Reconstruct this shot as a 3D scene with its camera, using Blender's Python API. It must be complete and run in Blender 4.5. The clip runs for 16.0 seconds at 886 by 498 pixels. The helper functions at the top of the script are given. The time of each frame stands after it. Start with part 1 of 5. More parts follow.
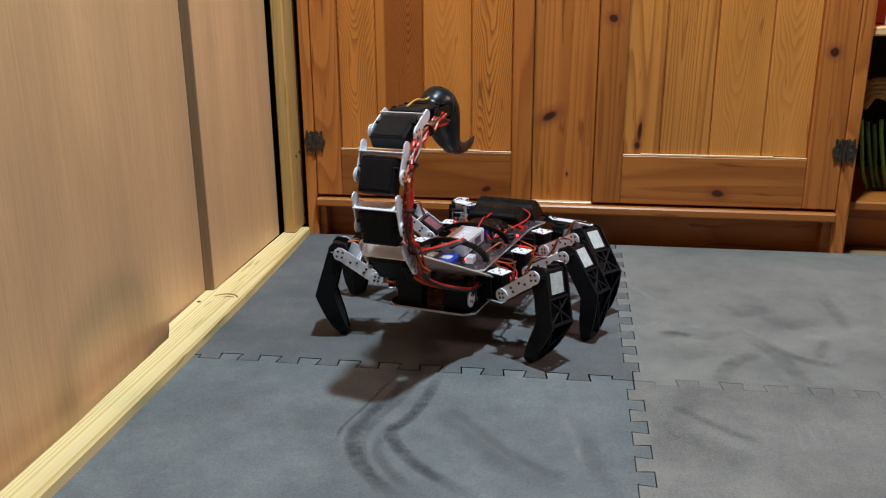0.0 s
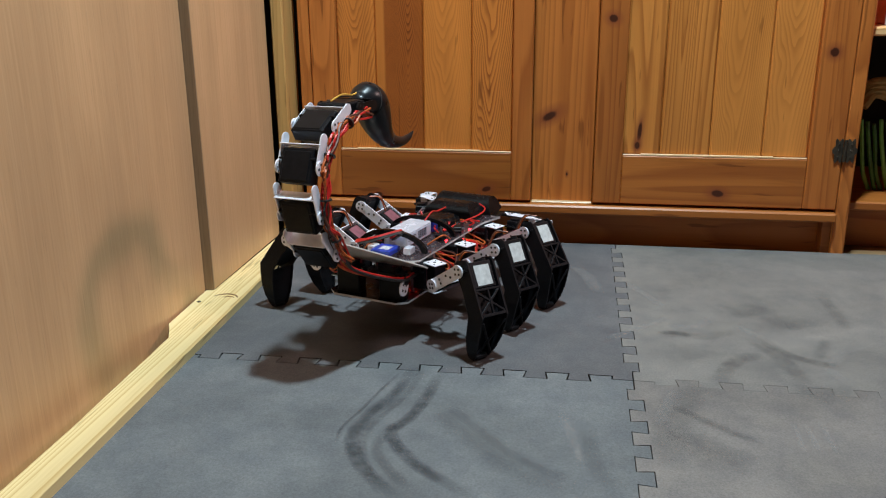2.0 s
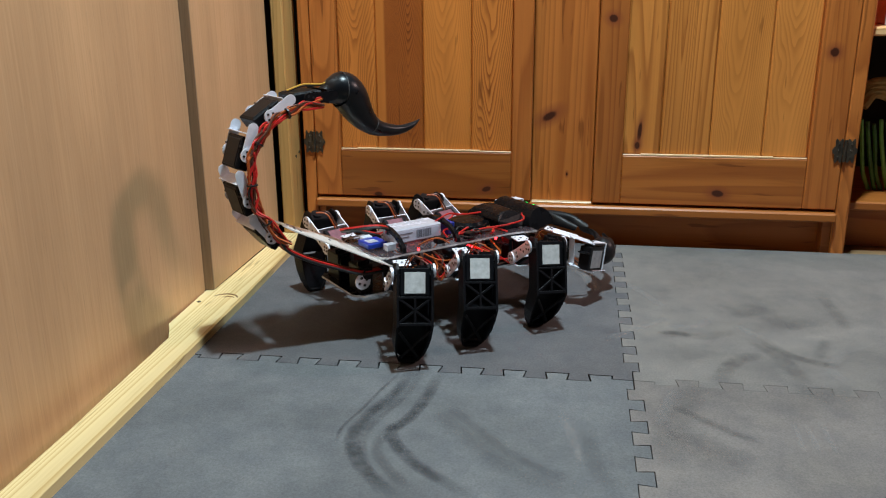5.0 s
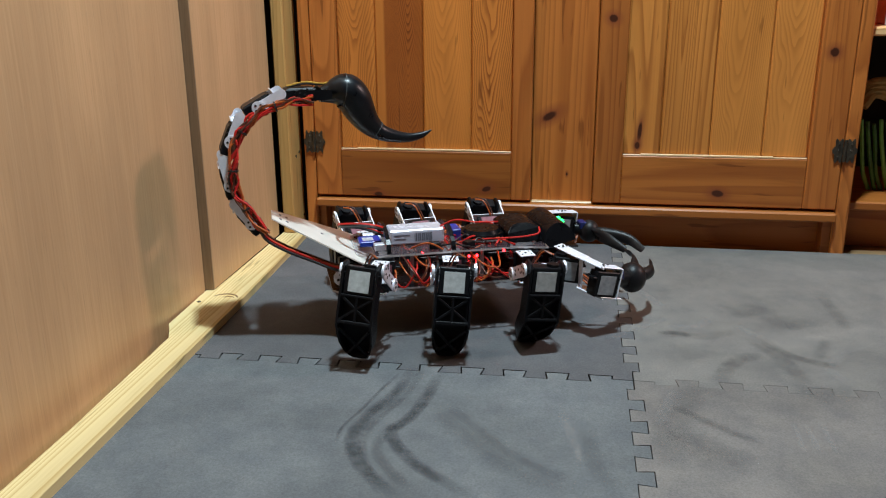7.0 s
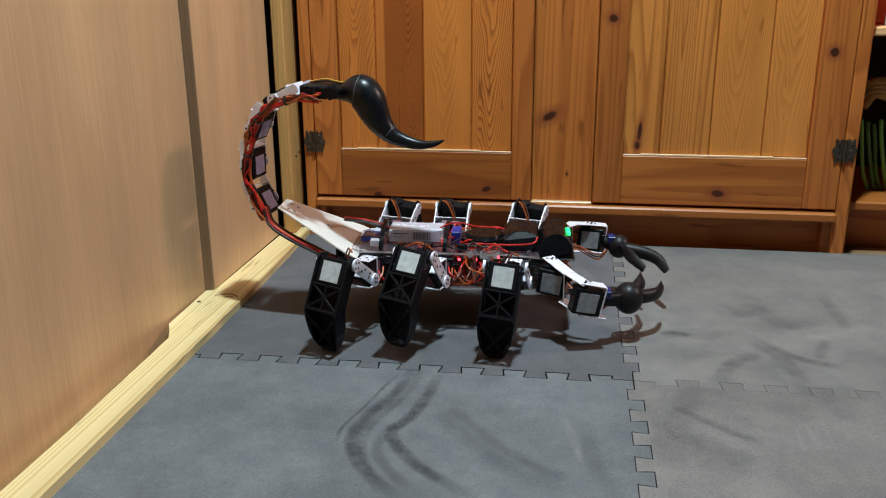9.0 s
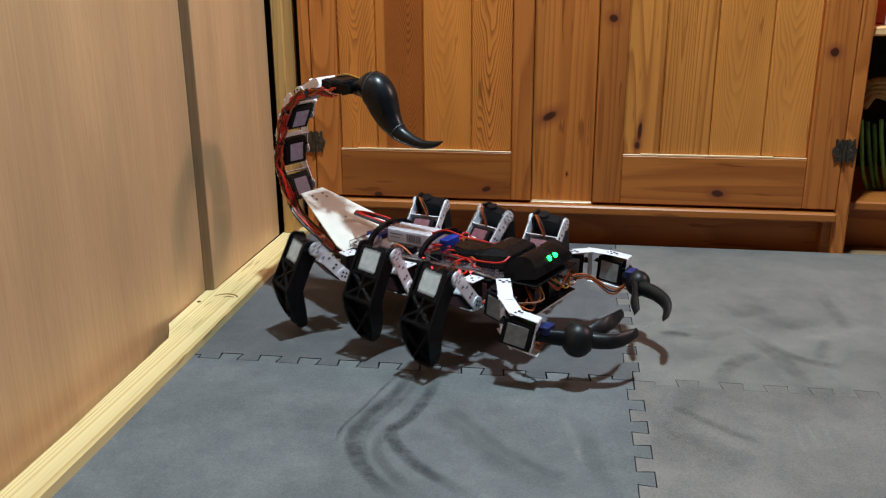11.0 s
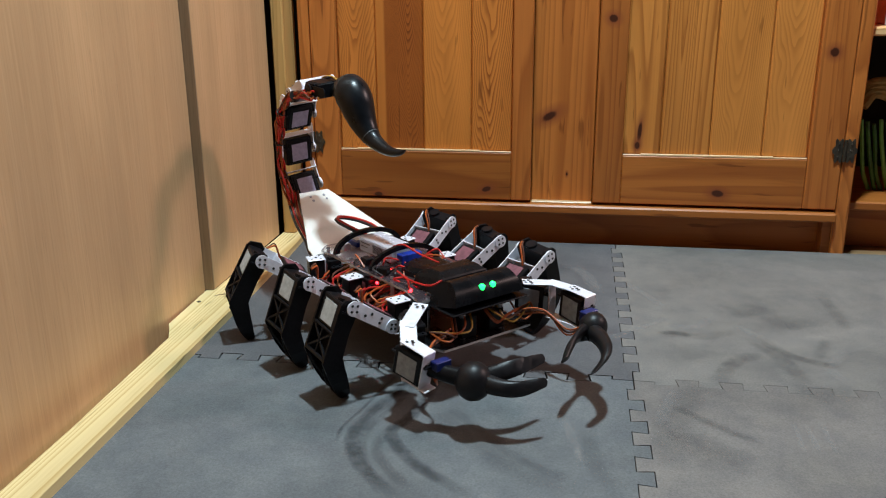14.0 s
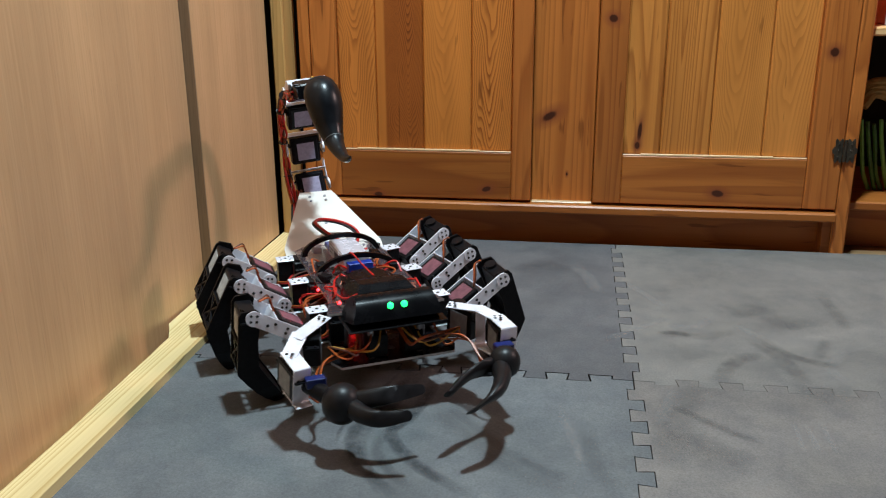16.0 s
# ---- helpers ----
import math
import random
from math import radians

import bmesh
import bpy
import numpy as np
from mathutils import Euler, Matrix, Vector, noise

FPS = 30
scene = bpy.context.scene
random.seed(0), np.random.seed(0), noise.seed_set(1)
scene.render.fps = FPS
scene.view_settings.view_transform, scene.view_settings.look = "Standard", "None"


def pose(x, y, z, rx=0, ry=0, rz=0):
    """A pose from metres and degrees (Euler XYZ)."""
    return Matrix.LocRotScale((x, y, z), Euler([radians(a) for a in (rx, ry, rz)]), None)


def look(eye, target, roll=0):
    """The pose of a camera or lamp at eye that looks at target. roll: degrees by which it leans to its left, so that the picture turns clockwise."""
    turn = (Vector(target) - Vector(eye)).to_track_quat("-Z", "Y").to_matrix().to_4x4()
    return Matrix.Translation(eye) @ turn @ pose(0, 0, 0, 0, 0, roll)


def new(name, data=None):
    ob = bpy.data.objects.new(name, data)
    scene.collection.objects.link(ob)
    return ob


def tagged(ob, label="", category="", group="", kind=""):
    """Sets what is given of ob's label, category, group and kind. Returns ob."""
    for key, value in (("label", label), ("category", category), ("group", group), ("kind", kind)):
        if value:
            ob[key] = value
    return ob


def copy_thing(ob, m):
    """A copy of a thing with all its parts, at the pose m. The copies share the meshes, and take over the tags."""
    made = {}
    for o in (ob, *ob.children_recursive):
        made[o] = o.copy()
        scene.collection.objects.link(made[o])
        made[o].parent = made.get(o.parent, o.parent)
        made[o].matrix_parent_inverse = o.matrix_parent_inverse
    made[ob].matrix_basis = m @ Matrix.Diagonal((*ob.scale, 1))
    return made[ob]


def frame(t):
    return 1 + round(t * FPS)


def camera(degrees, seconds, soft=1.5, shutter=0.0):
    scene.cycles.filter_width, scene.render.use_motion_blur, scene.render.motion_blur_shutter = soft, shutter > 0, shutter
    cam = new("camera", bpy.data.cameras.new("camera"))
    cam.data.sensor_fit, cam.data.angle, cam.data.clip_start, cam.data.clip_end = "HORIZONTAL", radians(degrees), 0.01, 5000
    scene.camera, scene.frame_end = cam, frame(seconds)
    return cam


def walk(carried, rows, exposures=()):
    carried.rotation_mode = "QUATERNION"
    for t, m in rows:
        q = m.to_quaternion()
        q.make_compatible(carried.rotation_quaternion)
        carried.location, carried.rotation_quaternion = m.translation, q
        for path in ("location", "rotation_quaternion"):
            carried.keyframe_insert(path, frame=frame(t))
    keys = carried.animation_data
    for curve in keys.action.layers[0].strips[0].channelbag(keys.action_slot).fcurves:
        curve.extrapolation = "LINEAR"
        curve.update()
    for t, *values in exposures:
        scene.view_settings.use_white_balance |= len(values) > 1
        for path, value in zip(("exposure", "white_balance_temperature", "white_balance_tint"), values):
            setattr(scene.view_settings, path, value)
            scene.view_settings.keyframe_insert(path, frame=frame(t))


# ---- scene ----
cam = camera(54.7, 16.0, soft=1.15, shutter=0.5)
EYE = look((-0.089, -1.034, 0.497), (-0.381, 0.852, -0.102), -0.4)
walk(cam, [(0.0, EYE), (16.0, EYE)])

# ---- light ----
world = bpy.data.worlds.new("world")
scene.world = world
world.use_nodes = True
world.node_tree.nodes["Background"].inputs[0].default_value = (1.0, 0.86, 0.7, 1)
world.node_tree.nodes["Background"].inputs[1].default_value = 0.003
scene.view_settings.exposure = 0.12


def area_lamp(name, at, target, size, power, colour):
    data = bpy.data.lights.new(name, "AREA")
    data.shape, data.size, data.energy, data.color = "DISK", size, power, colour
    lamp = new(name, data)
    lamp.matrix_world = look(at, target)
    return lamp


# a cool ceiling lamp straight above the mats, and a warm lamp across the room
area_lamp("ceiling_lamp", (0.0, -0.10, 2.35), (0.0, -0.10, 0), 0.14, 70, (0.70, 0.905, 1.0))
area_lamp("room_lamp", (2.85, 0.72, 2.22), (-0.6, 0.1, 0.2), 0.46, 39, (1.0, 0.72, 0.68))


# ---- materials ----
class Shade:
    """A small hand to write node materials with."""

    def __init__(self, name, rough=0.5, metal=0.0):
        self.m = bpy.data.materials.new(name)
        self.m.use_nodes = True
        self.t = self.m.node_tree
        self.b = self.t.nodes["Principled BSDF"]
        self.b.inputs["Roughness"].default_value = rough
        self.b.inputs["Metallic"].default_value = metal

    def node(self, kind, operation="", use_clamp=False, data_type="", blend_type="", vector_type=""):
        n = self.t.nodes.new(kind)
        if operation:
            n.operation = operation
        if use_clamp:
            n.use_clamp = True
        if data_type:
            n.data_type = data_type
        if blend_type:
            n.blend_type = blend_type
        if vector_type:
            n.vector_type = vector_type
        return n

    def link(self, a, b):
        self.t.links.new(a, b)

    def coords(self, scale=(1, 1, 1), shift=True):
        c = self.node("ShaderNodeTexCoord")
        out = c.outputs["Object"]
        if shift:
            info = self.node("ShaderNodeObjectInfo")
            mul = self.node("ShaderNodeMath", operation="MULTIPLY")
            mul.inputs[1].default_value = 7.3
            self.link(info.outputs["Random"], mul.inputs[0])
            add = self.node("ShaderNodeVectorMath", operation="ADD")
            self.link(out, add.inputs[0])
            self.link(mul.outputs[0], add.inputs[1])
            out = add.outputs[0]
        mp = self.node("ShaderNodeMapping")
        mp.inputs["Scale"].default_value = scale
        self.link(out, mp.inputs["Vector"])
        return mp.outputs[0]

    def noise(self, vec, scale, detail=4, rough=0.55, distortion=0.0):
        n = self.node("ShaderNodeTexNoise")
        n.inputs["Scale"].default_value = scale
        n.inputs["Detail"].default_value = detail
        n.inputs["Roughness"].default_value = rough
        n.inputs["Distortion"].default_value = distortion
        self.link(vec, n.inputs["Vector"])
        return n.outputs["Fac"]

    def ramp(self, fac, stops):
        r = self.node("ShaderNodeValToRGB")
        el = r.color_ramp.elements
        while len(el) < len(stops):
            el.new(0.5)
        for e, (p, c) in zip(el, stops):
            e.position = p
            e.color = (*c, 1) if len(c) == 3 else c
        self.link(fac, r.inputs[0])
        return r.outputs[0]

    def mix(self, fac, a, b, blend="MIX"):
        n = self.node("ShaderNodeMix", data_type="RGBA", blend_type=blend)
        for socket, value in ((n.inputs[0], fac), (n.inputs[6], a), (n.inputs[7], b)):
            if isinstance(value, (int, float)):
                socket.default_value = value
            elif isinstance(value, tuple):
                socket.default_value = (*value, 1)
            else:
                self.link(value, socket)
        return n.outputs[2]

    def math(self, op, a, b=0.0, clamp=False):
        n = self.node("ShaderNodeMath", operation=op, use_clamp=clamp)
        for socket, value in ((n.inputs[0], a), (n.inputs[1], b)):
            if isinstance(value, (int, float)):
                socket.default_value = value
            else:
                self.link(value, socket)
        return n.outputs[0]

    def bump(self, height, strength=0.2, distance=0.001):
        n = self.node("ShaderNodeBump")
        n.inputs["Strength"].default_value = strength
        n.inputs["Distance"].default_value = distance
        self.link(height, n.inputs["Height"])
        self.link(n.outputs[0], self.b.inputs["Normal"])

    def colour(self, out):
        self.link(out, self.b.inputs["Base Color"])
        return self

    def roughness(self, fac, low, high):
        n = self.node("ShaderNodeMapRange")
        n.inputs["To Min"].default_value, n.inputs["To Max"].default_value = low, high
        self.link(fac, n.inputs["Value"])
        self.link(n.outputs[0], self.b.inputs["Roughness"])


def wood(name, light, dark, along="z", ring=24.0, stretch=0.06, contrast=0.75, rough=0.4, knots=(), knot_colour=(0.060, 0.014, 0.005), vary=0.25, coat=0.0, figure=8.5, tint=None):
    s = Shade(name, rough)
    k = {"x": (stretch, 1, 1), "y": (1, stretch, 1), "z": (1, 1, stretch)}[along]
    vec = s.coords(k)
    wob = s.noise(vec, 9.0, 2, 0.5)
    field = s.noise(vec, figure, 1, 0.4, 0.3)
    rings = s.math("FRACT", s.math("MULTIPLY", field, ring))
    fine = s.noise(s.coords(tuple(1.0 if v == 1 else 0.012 for v in k)), 420.0, 3, 0.6)
    grain = s.ramp(rings, [(0.0, light), (0.5, tuple(l * 0.8 + d * 0.2 for l, d in zip(light, dark))), (0.9, dark), (1.0, light)])
    col = s.mix(contrast, light, grain)
    col = s.mix(s.math("MULTIPLY", fine, 0.26), col, tuple(v * 0.55 for v in dark))
    broad = s.ramp(wob, [(0.3, (0.72, 0.66, 0.6)), (0.7, (1.12, 1.1, 1.08))])
    col = s.mix(0.8, col, broad, "MULTIPLY")
    fleck = s.noise(s.coords(tuple(1.0 if v == 1 else 0.06 for v in k)), 75.0, 3, 0.6)
    col = s.mix(s.ramp(fleck, [(0.57, (0, 0, 0)), (0.72, (0.5, 0.5, 0.5))]), col, tuple(v * 0.8 for v in dark))
    dash = s.noise(s.coords(tuple(1.0 if v == 1 else 0.09 for v in k)), 95.0, 2, 0.5)
    col = s.mix(s.ramp(dash, [(0.66, (0, 0, 0)), (0.71, (0.6, 0.6, 0.6))]), col, tuple(v * 0.55 for v in dark))
    info = s.node("ShaderNodeObjectInfo")
    tone = s.ramp(info.outputs["Random"], [(0.0, (1 - vary,) * 3), (1.0, (1 + vary * 0.5,) * 3)])
    col = s.mix(1.0, col, tone, "MULTIPLY")
    for x, z, rx, rz, lean in knots:
        c = s.node("ShaderNodeTexCoord")
        sub = s.node("ShaderNodeMapping", vector_type="TEXTURE")
        sub.inputs["Location"].default_value = (x, 0, z)
        sub.inputs["Rotation"].default_value = (0, radians(lean), 0)
        sub.inputs["Scale"].default_value = (rx, 1000, rz)
        s.link(c.outputs["Object"], sub.inputs["Vector"])
        ln = s.node("ShaderNodeVectorMath", operation="LENGTH")
        s.link(sub.outputs[0], ln.inputs[0])
        d = s.math("ADD", ln.outputs["Value"], s.math("MULTIPLY", s.math("SUBTRACT", fine, 0.5), 0.45))
        e = s.math("DIVIDE", s.math("ADD", d, s.math("MULTIPLY", s.math("SUBTRACT", wob, 0.5), 0.8)), 3.0)
        col = s.mix(s.ramp(e, [(0.30, (0.85,) * 3), (0.45, (0.5,) * 3), (0.85, (0, 0, 0))]), col, tuple(v * 4.0 for v in knot_colour))
        col = s.mix(s.ramp(e, [(0.24, (1, 1, 1)), (0.33, (0, 0, 0))]), col, knot_colour)
    s.colour(col)
    s.roughness(fine, rough - 0.08, rough + 0.15)
    s.bump(fine, 0.12, 0.0006)
    s.b.inputs["Specular IOR Level"].default_value = 0.32
    s.b.inputs["Coat Weight"].default_value = coat
    s.b.inputs["Coat Roughness"].default_value = 0.3
    return s.m


def flame(name, light, dark, centre, half, rise=0.13, pitch=0.022, strength=0.8, sap=None, coat=0.14):
    """A flat-sawn pine board: nested pointed arches of dark late wood down its middle."""
    s = Shade(name, 0.4)
    c = s.node("ShaderNodeTexCoord")
    sep = s.node("ShaderNodeSeparateXYZ")
    s.link(c.outputs["Object"], sep.inputs[0])
    x, z = sep.outputs[0], sep.outputs[2]
    slow = s.noise(s.coords((1, 1, 0.35)), 13.0, 2, 0.5)
    wide = s.noise(s.coords((1, 1, 0.10)), 24.0, 2, 0.5)
    fine = s.noise(s.coords((1, 1, 0.012)), 420.0, 3, 0.6)
    shift = s.math("MULTIPLY", s.math("SUBTRACT", slow, 0.5), half * 0.9)
    u = s.math("DIVIDE", s.math("ADD", s.math("SUBTRACT", x, centre), shift), half)
    arch = s.math("MULTIPLY", s.math("POWER", s.math("ABSOLUTE", u), 1.5), rise)
    f = s.math("SUBTRACT", z, arch)
    f = s.math("ADD", f, s.math("MULTIPLY", wide, 0.16))
    f = s.math("ADD", f, s.math("MULTIPLY", slow, 0.30))
    rings = s.math("FRACT", s.math("DIVIDE", f, pitch))
    late = s.ramp(rings, [(0.0, (0.1,) * 3), (0.40, (0.12,) * 3), (0.80, (0.85,) * 3), (0.93, (1, 1, 1)), (1.0, (0.1,) * 3)])
    patch = s.ramp(s.noise(s.coords((1, 1, 0.3)), 17.0, 2, 0.5), [(0.32, (0.35,) * 3), (0.62, (1, 1, 1))])
    col = s.mix(s.math("MULTIPLY", s.math("MULTIPLY", late, patch), strength), light, dark)
    if sap:
        edge, pale = sap
        near = s.math("MULTIPLY", s.math("SUBTRACT", edge, x), 260.0, True)
        col = s.mix(near, col, pale)
    col = s.mix(s.math("MULTIPLY", fine, 0.2), col, tuple(v * 0.6 for v in dark))
    col = s.mix(0.7, col, s.ramp(wide, [(0.3, (0.80, 0.76, 0.70)), (0.7, (1.1, 1.08, 1.05))]), "MULTIPLY")
    dash = s.noise(s.coords((1, 1, 0.09)), 95.0, 2, 0.5)
    col = s.mix(s.ramp(dash, [(0.66, (0, 0, 0)), (0.71, (0.55, 0.55, 0.55))]), col, tuple(v * 0.55 for v in dark))
    s.colour(col)
    s.roughness(fine, 0.32, 0.52)
    s.bump(fine, 0.12, 0.0006)
    s.b.inputs["Specular IOR Level"].default_value = 0.32
    s.b.inputs["Coat Weight"].default_value = coat
    s.b.inputs["Coat Roughness"].default_value = 0.3
    return s.m


PINE_L, PINE_D = (0.589, 0.196, 0.040), (0.295, 0.069, 0.011)
PINE_Y = (0.77, 0.305, 0.066)
flame_left = flame("flame_left", (0.699, 0.239, 0.046), (0.317, 0.079, 0.012), -0.512, 0.030, 0.12, 0.024, 0.75)
flame_red = flame("flame_red", (0.459, 0.128, 0.022), (0.170, 0.034, 0.005), -0.410, 0.030, 0.16, 0.017, 0.95, (-0.452, (0.655, 0.219, 0.042)))
flame_pale = flame("flame_pale", (0.721, 0.252, 0.049), (0.393, 0.107, 0.015), -0.340, 0.034, 0.20, 0.034, 0.6)
flame_bold = flame("flame_bold", (0.721, 0.250, 0.048), (0.317, 0.076, 0.012), -0.250, 0.033, 0.15, 0.026, 0.95)
flame_tall = flame("flame_tall", (0.742, 0.284, 0.060), (0.360, 0.102, 0.017), 0.205, 0.034, 0.42, 0.055, 0.6)
flame_faint = flame("flame_faint", (0.754, 0.287, 0.063), (0.459, 0.143, 0.025), 0.296, 0.030, 0.20, 0.050, 0.55)
pine_stile = wood("pine_stile", (0.60, 0.196, 0.042), (0.30, 0.074, 0.012), ring=26.0, contrast=0.6, knots=[(-0.026, 0.429, 0.008, 0.007, 20), (0.361, 0.371, 0.008, 0.008, 0)], vary=0.18, coat=0.14)
pine_mid = wood("pine_mid", PINE_L, PINE_D, ring=26, figure=10.0, stretch=0.04, contrast=0.55, knots=[(-0.137, 0.247, 0.019, 0.0095, -32), (-0.1, 0.135, 0.002, 0.004, 0)], coat=0.14)
pine_right = wood("pine_right", PINE_Y, PINE_D, ring=24, figure=12.0, stretch=0.035, contrast=0.6, knots=[(0.241, 0.431, 0.004, 0.005, 0), (0.033, 0.222, 0.004, 0.020, 4), (0.030, 0.196, 0.005, 0.008, 0)], coat=0.14)
pine_board = wood("pine_board", (0.760, 0.300, 0.065), (0.36, 0.095, 0.014), ring=30, figure=15.0, stretch=0.03, contrast=0.7, vary=0.06, coat=0.14)
pine_rail = wood("pine_rail", PINE_L, PINE_D, along="x", ring=14, contrast=0.6, knots=[(0.183, 0.109, 0.012, 0.007, 8), (-0.255, 0.105, 0.009, 0.005, -20), (-0.472, 0.088, 0.008, 0.005, 0)], coat=0.14)
pine_pale = wood("pine_pale", (0.86, 0.62, 0.36), (0.70, 0.40, 0.16), along="x", ring=14, contrast=0.3, rough=0.3, vary=0.05, coat=0.4)
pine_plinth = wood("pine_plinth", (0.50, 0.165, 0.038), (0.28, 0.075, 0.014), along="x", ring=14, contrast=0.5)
batten_wood = wood("batten_wood", (0.92, 0.75, 0.40), (0.62, 0.39, 0.13), along="y", ring=34, stretch=0.012, contrast=0.8, rough=0.6, vary=0.0)
post_wood = wood("post_wood", (0.72, 0.42, 0.15), (0.52, 0.25, 0.07), ring=14, contrast=0.5, rough=0.5, vary=0.0)


def veneer(name, light, dark):
    s = Shade(name, 0.42)
    fine = s.noise(s.coords((1, 1, 0.012)), 260.0, 4, 0.6)
    band = s.noise(s.coords((1, 1, 0.16)), 9.0, 4, 0.55, 0.4)
    pores = s.noise(s.coords((1, 1, 0.03)), 700.0, 2, 0.5)
    col = s.mix(s.ramp(fine, [(0.3, (0, 0, 0)), (0.75, (1, 1, 1))]), light, dark)
    col = s.mix(0.9, col, s.ramp(band, [(0.3, (0.82, 0.8, 0.78)), (0.7, (1.1, 1.08, 1.05))]), "MULTIPLY")
    col = s.mix(s.ramp(pores, [(0.60, (0, 0, 0)), (0.72, (0.3, 0.3, 0.3))]), col, tuple(v * 0.5 for v in dark))
    s.colour(col)
    s.roughness(fine, 0.36, 0.5)
    s.bump(pores, 0.06, 0.0004)
    return s.m


veneer_oak = veneer("veneer_oak", (0.620, 0.388, 0.215), (0.536, 0.318, 0.162))
veneer_edge = veneer("veneer_edge", (0.30, 0.198, 0.122), (0.225, 0.146, 0.086))


def foam(name, tint):
    s = Shade(name, 0.85)
    v = s.coords((1, 1, 1))
    big = s.noise(v, 5.0, 5, 0.62, 0.6)
    mid = s.noise(v, 26.0, 4, 0.6)
    fine = s.noise(v, 420.0, 3, 0.7)
    col = s.ramp(big, [(0.3, tuple(c * 0.78 for c in tint)), (0.5, tint), (0.7, tuple(c * 1.18 for c in tint))])
    col = s.mix(0.8, col, s.ramp(mid, [(0.3, (0.76, 0.77, 0.80)), (0.7, (1.16, 1.14, 1.10))]), "MULTIPLY")
    col = s.mix(0.8, col, s.ramp(fine, [(0.3, (0.72, 0.72, 0.72)), (0.7, (1.25, 1.25, 1.25))]), "MULTIPLY")
    s.colour(col)
    s.roughness(mid, 0.7, 0.95)
    s.bump(fine, 0.35, 0.0006)
    return s.m


def plain(name, colour, rough=0.5, metal=0.0, spread=0.12, scale=60.0, glow=0.0, bump=0.05):
    s = Shade(name, rough, metal)
    v = s.coords()
    n = s.noise(v, scale, 4, 0.6)
    s.colour(s.ramp(n, [(0.3, tuple(c * (1 - spread) for c in colour)), (0.7, tuple(min(1.0, c * (1 + spread)) for c in colour))]))
    s.roughness(n, max(0.03, rough - 0.1), min(1, rough + 0.12))
    if bump:
        s.bump(s.noise(v, scale * 12, 2), bump, 0.0003)
    if glow:
        s.b.inputs["Emission Color"].default_value = (*colour, 1)
        s.b.inputs["Emission Strength"].default_value = glow
    return s.m


# near black that paints deep shade into recesses and the shelf back
shade_black = plain("shade_black", (0.012, 0.010, 0.009), 0.9)
# colour of the unseen room shell, kept near black to limit bounced light
dim_shell = plain("dim_shell", (0.075, 0.07, 0.067), 0.9, spread=0.04, scale=8)
hinge_bronze = plain("hinge_bronze", (0.075, 0.06, 0.045), 0.45, 0.7, 0.35, 90, bump=0.3)
screw_dark = plain("screw_dark", (0.03, 0.025, 0.02), 0.5, 0.4)


# ---- building helpers ----
def part(name, bm, material, parent=None, label="", smooth=False):
    """One mesh object out of a bmesh, under a thing or a part."""
    me = bpy.data.meshes.new(name)
    bm.normal_update()
    bm.to_mesh(me)
    bm.free()
    for m in (material if isinstance(material, (list, tuple)) else (material,)):
        me.materials.append(m)
    if smooth:
        me.shade_smooth()
        me.set_sharp_from_angle(angle=radians(40))
    ob = new(name, me)
    if parent is not None:
        ob.parent = parent
    if label:
        tagged(ob, label)
    return ob


def add_box(bm, lo, hi, bevel=0.0, m=None, index=0):
    c = [(a + b) / 2 for a, b in zip(lo, hi)]
    d = [abs(b - a) for a, b in zip(lo, hi)]
    made = bmesh.ops.create_cube(bm, size=1.0)["verts"]
    bmesh.ops.scale(bm, vec=d, verts=made)
    bmesh.ops.translate(bm, vec=c, verts=made)
    faces = list({f for v in made for f in v.link_faces})
    if bevel:
        edges = list({e for v in made for e in v.link_edges})
        res = bmesh.ops.bevel(bm, geom=edges, offset=bevel, segments=1, affect="EDGES", profile=0.5)
        made = list({v for v in res["verts"]} | {v for v in made if v.is_valid})
        faces = list({f for v in made for f in v.link_faces})
    for f in faces:
        f.material_index = index
    if m is not None:
        bmesh.ops.transform(bm, matrix=m, verts=made)
    return made


def box(lo, hi, bevel=0.0, m=None):
    bm = bmesh.new()
    add_box(bm, lo, hi, bevel, m)
    return bm


def add_cyl(bm, r0, r1, depth, m=None, seg=16, index=0):
    made = bmesh.ops.create_cone(bm, cap_ends=True, segments=seg, radius1=r0, radius2=r1, depth=depth)["verts"]
    for f in {f for v in made for f in v.link_faces}:
        f.material_index = index
    if m is not None:
        bmesh.ops.transform(bm, matrix=m, verts=made)
    return made


def add_prism(bm, outline, z0, z1, m=None, index=0):
    """A closed outline in x, y drawn up from z0 to z1."""
    low = [bm.verts.new((x, y, z0)) for x, y in outline]
    top = [bm.verts.new((x, y, z1)) for x, y in outline]
    n = len(outline)
    faces = [bm.faces.new(low[::-1]), bm.faces.new(top)]
    for i in range(n):
        faces.append(bm.faces.new((low[i], low[(i + 1) % n], top[(i + 1) % n], top[i])))
    for f in faces:
        f.material_index = index
    if m is not None:
        bmesh.ops.transform(bm, matrix=m, verts=low + top)
    return low + top


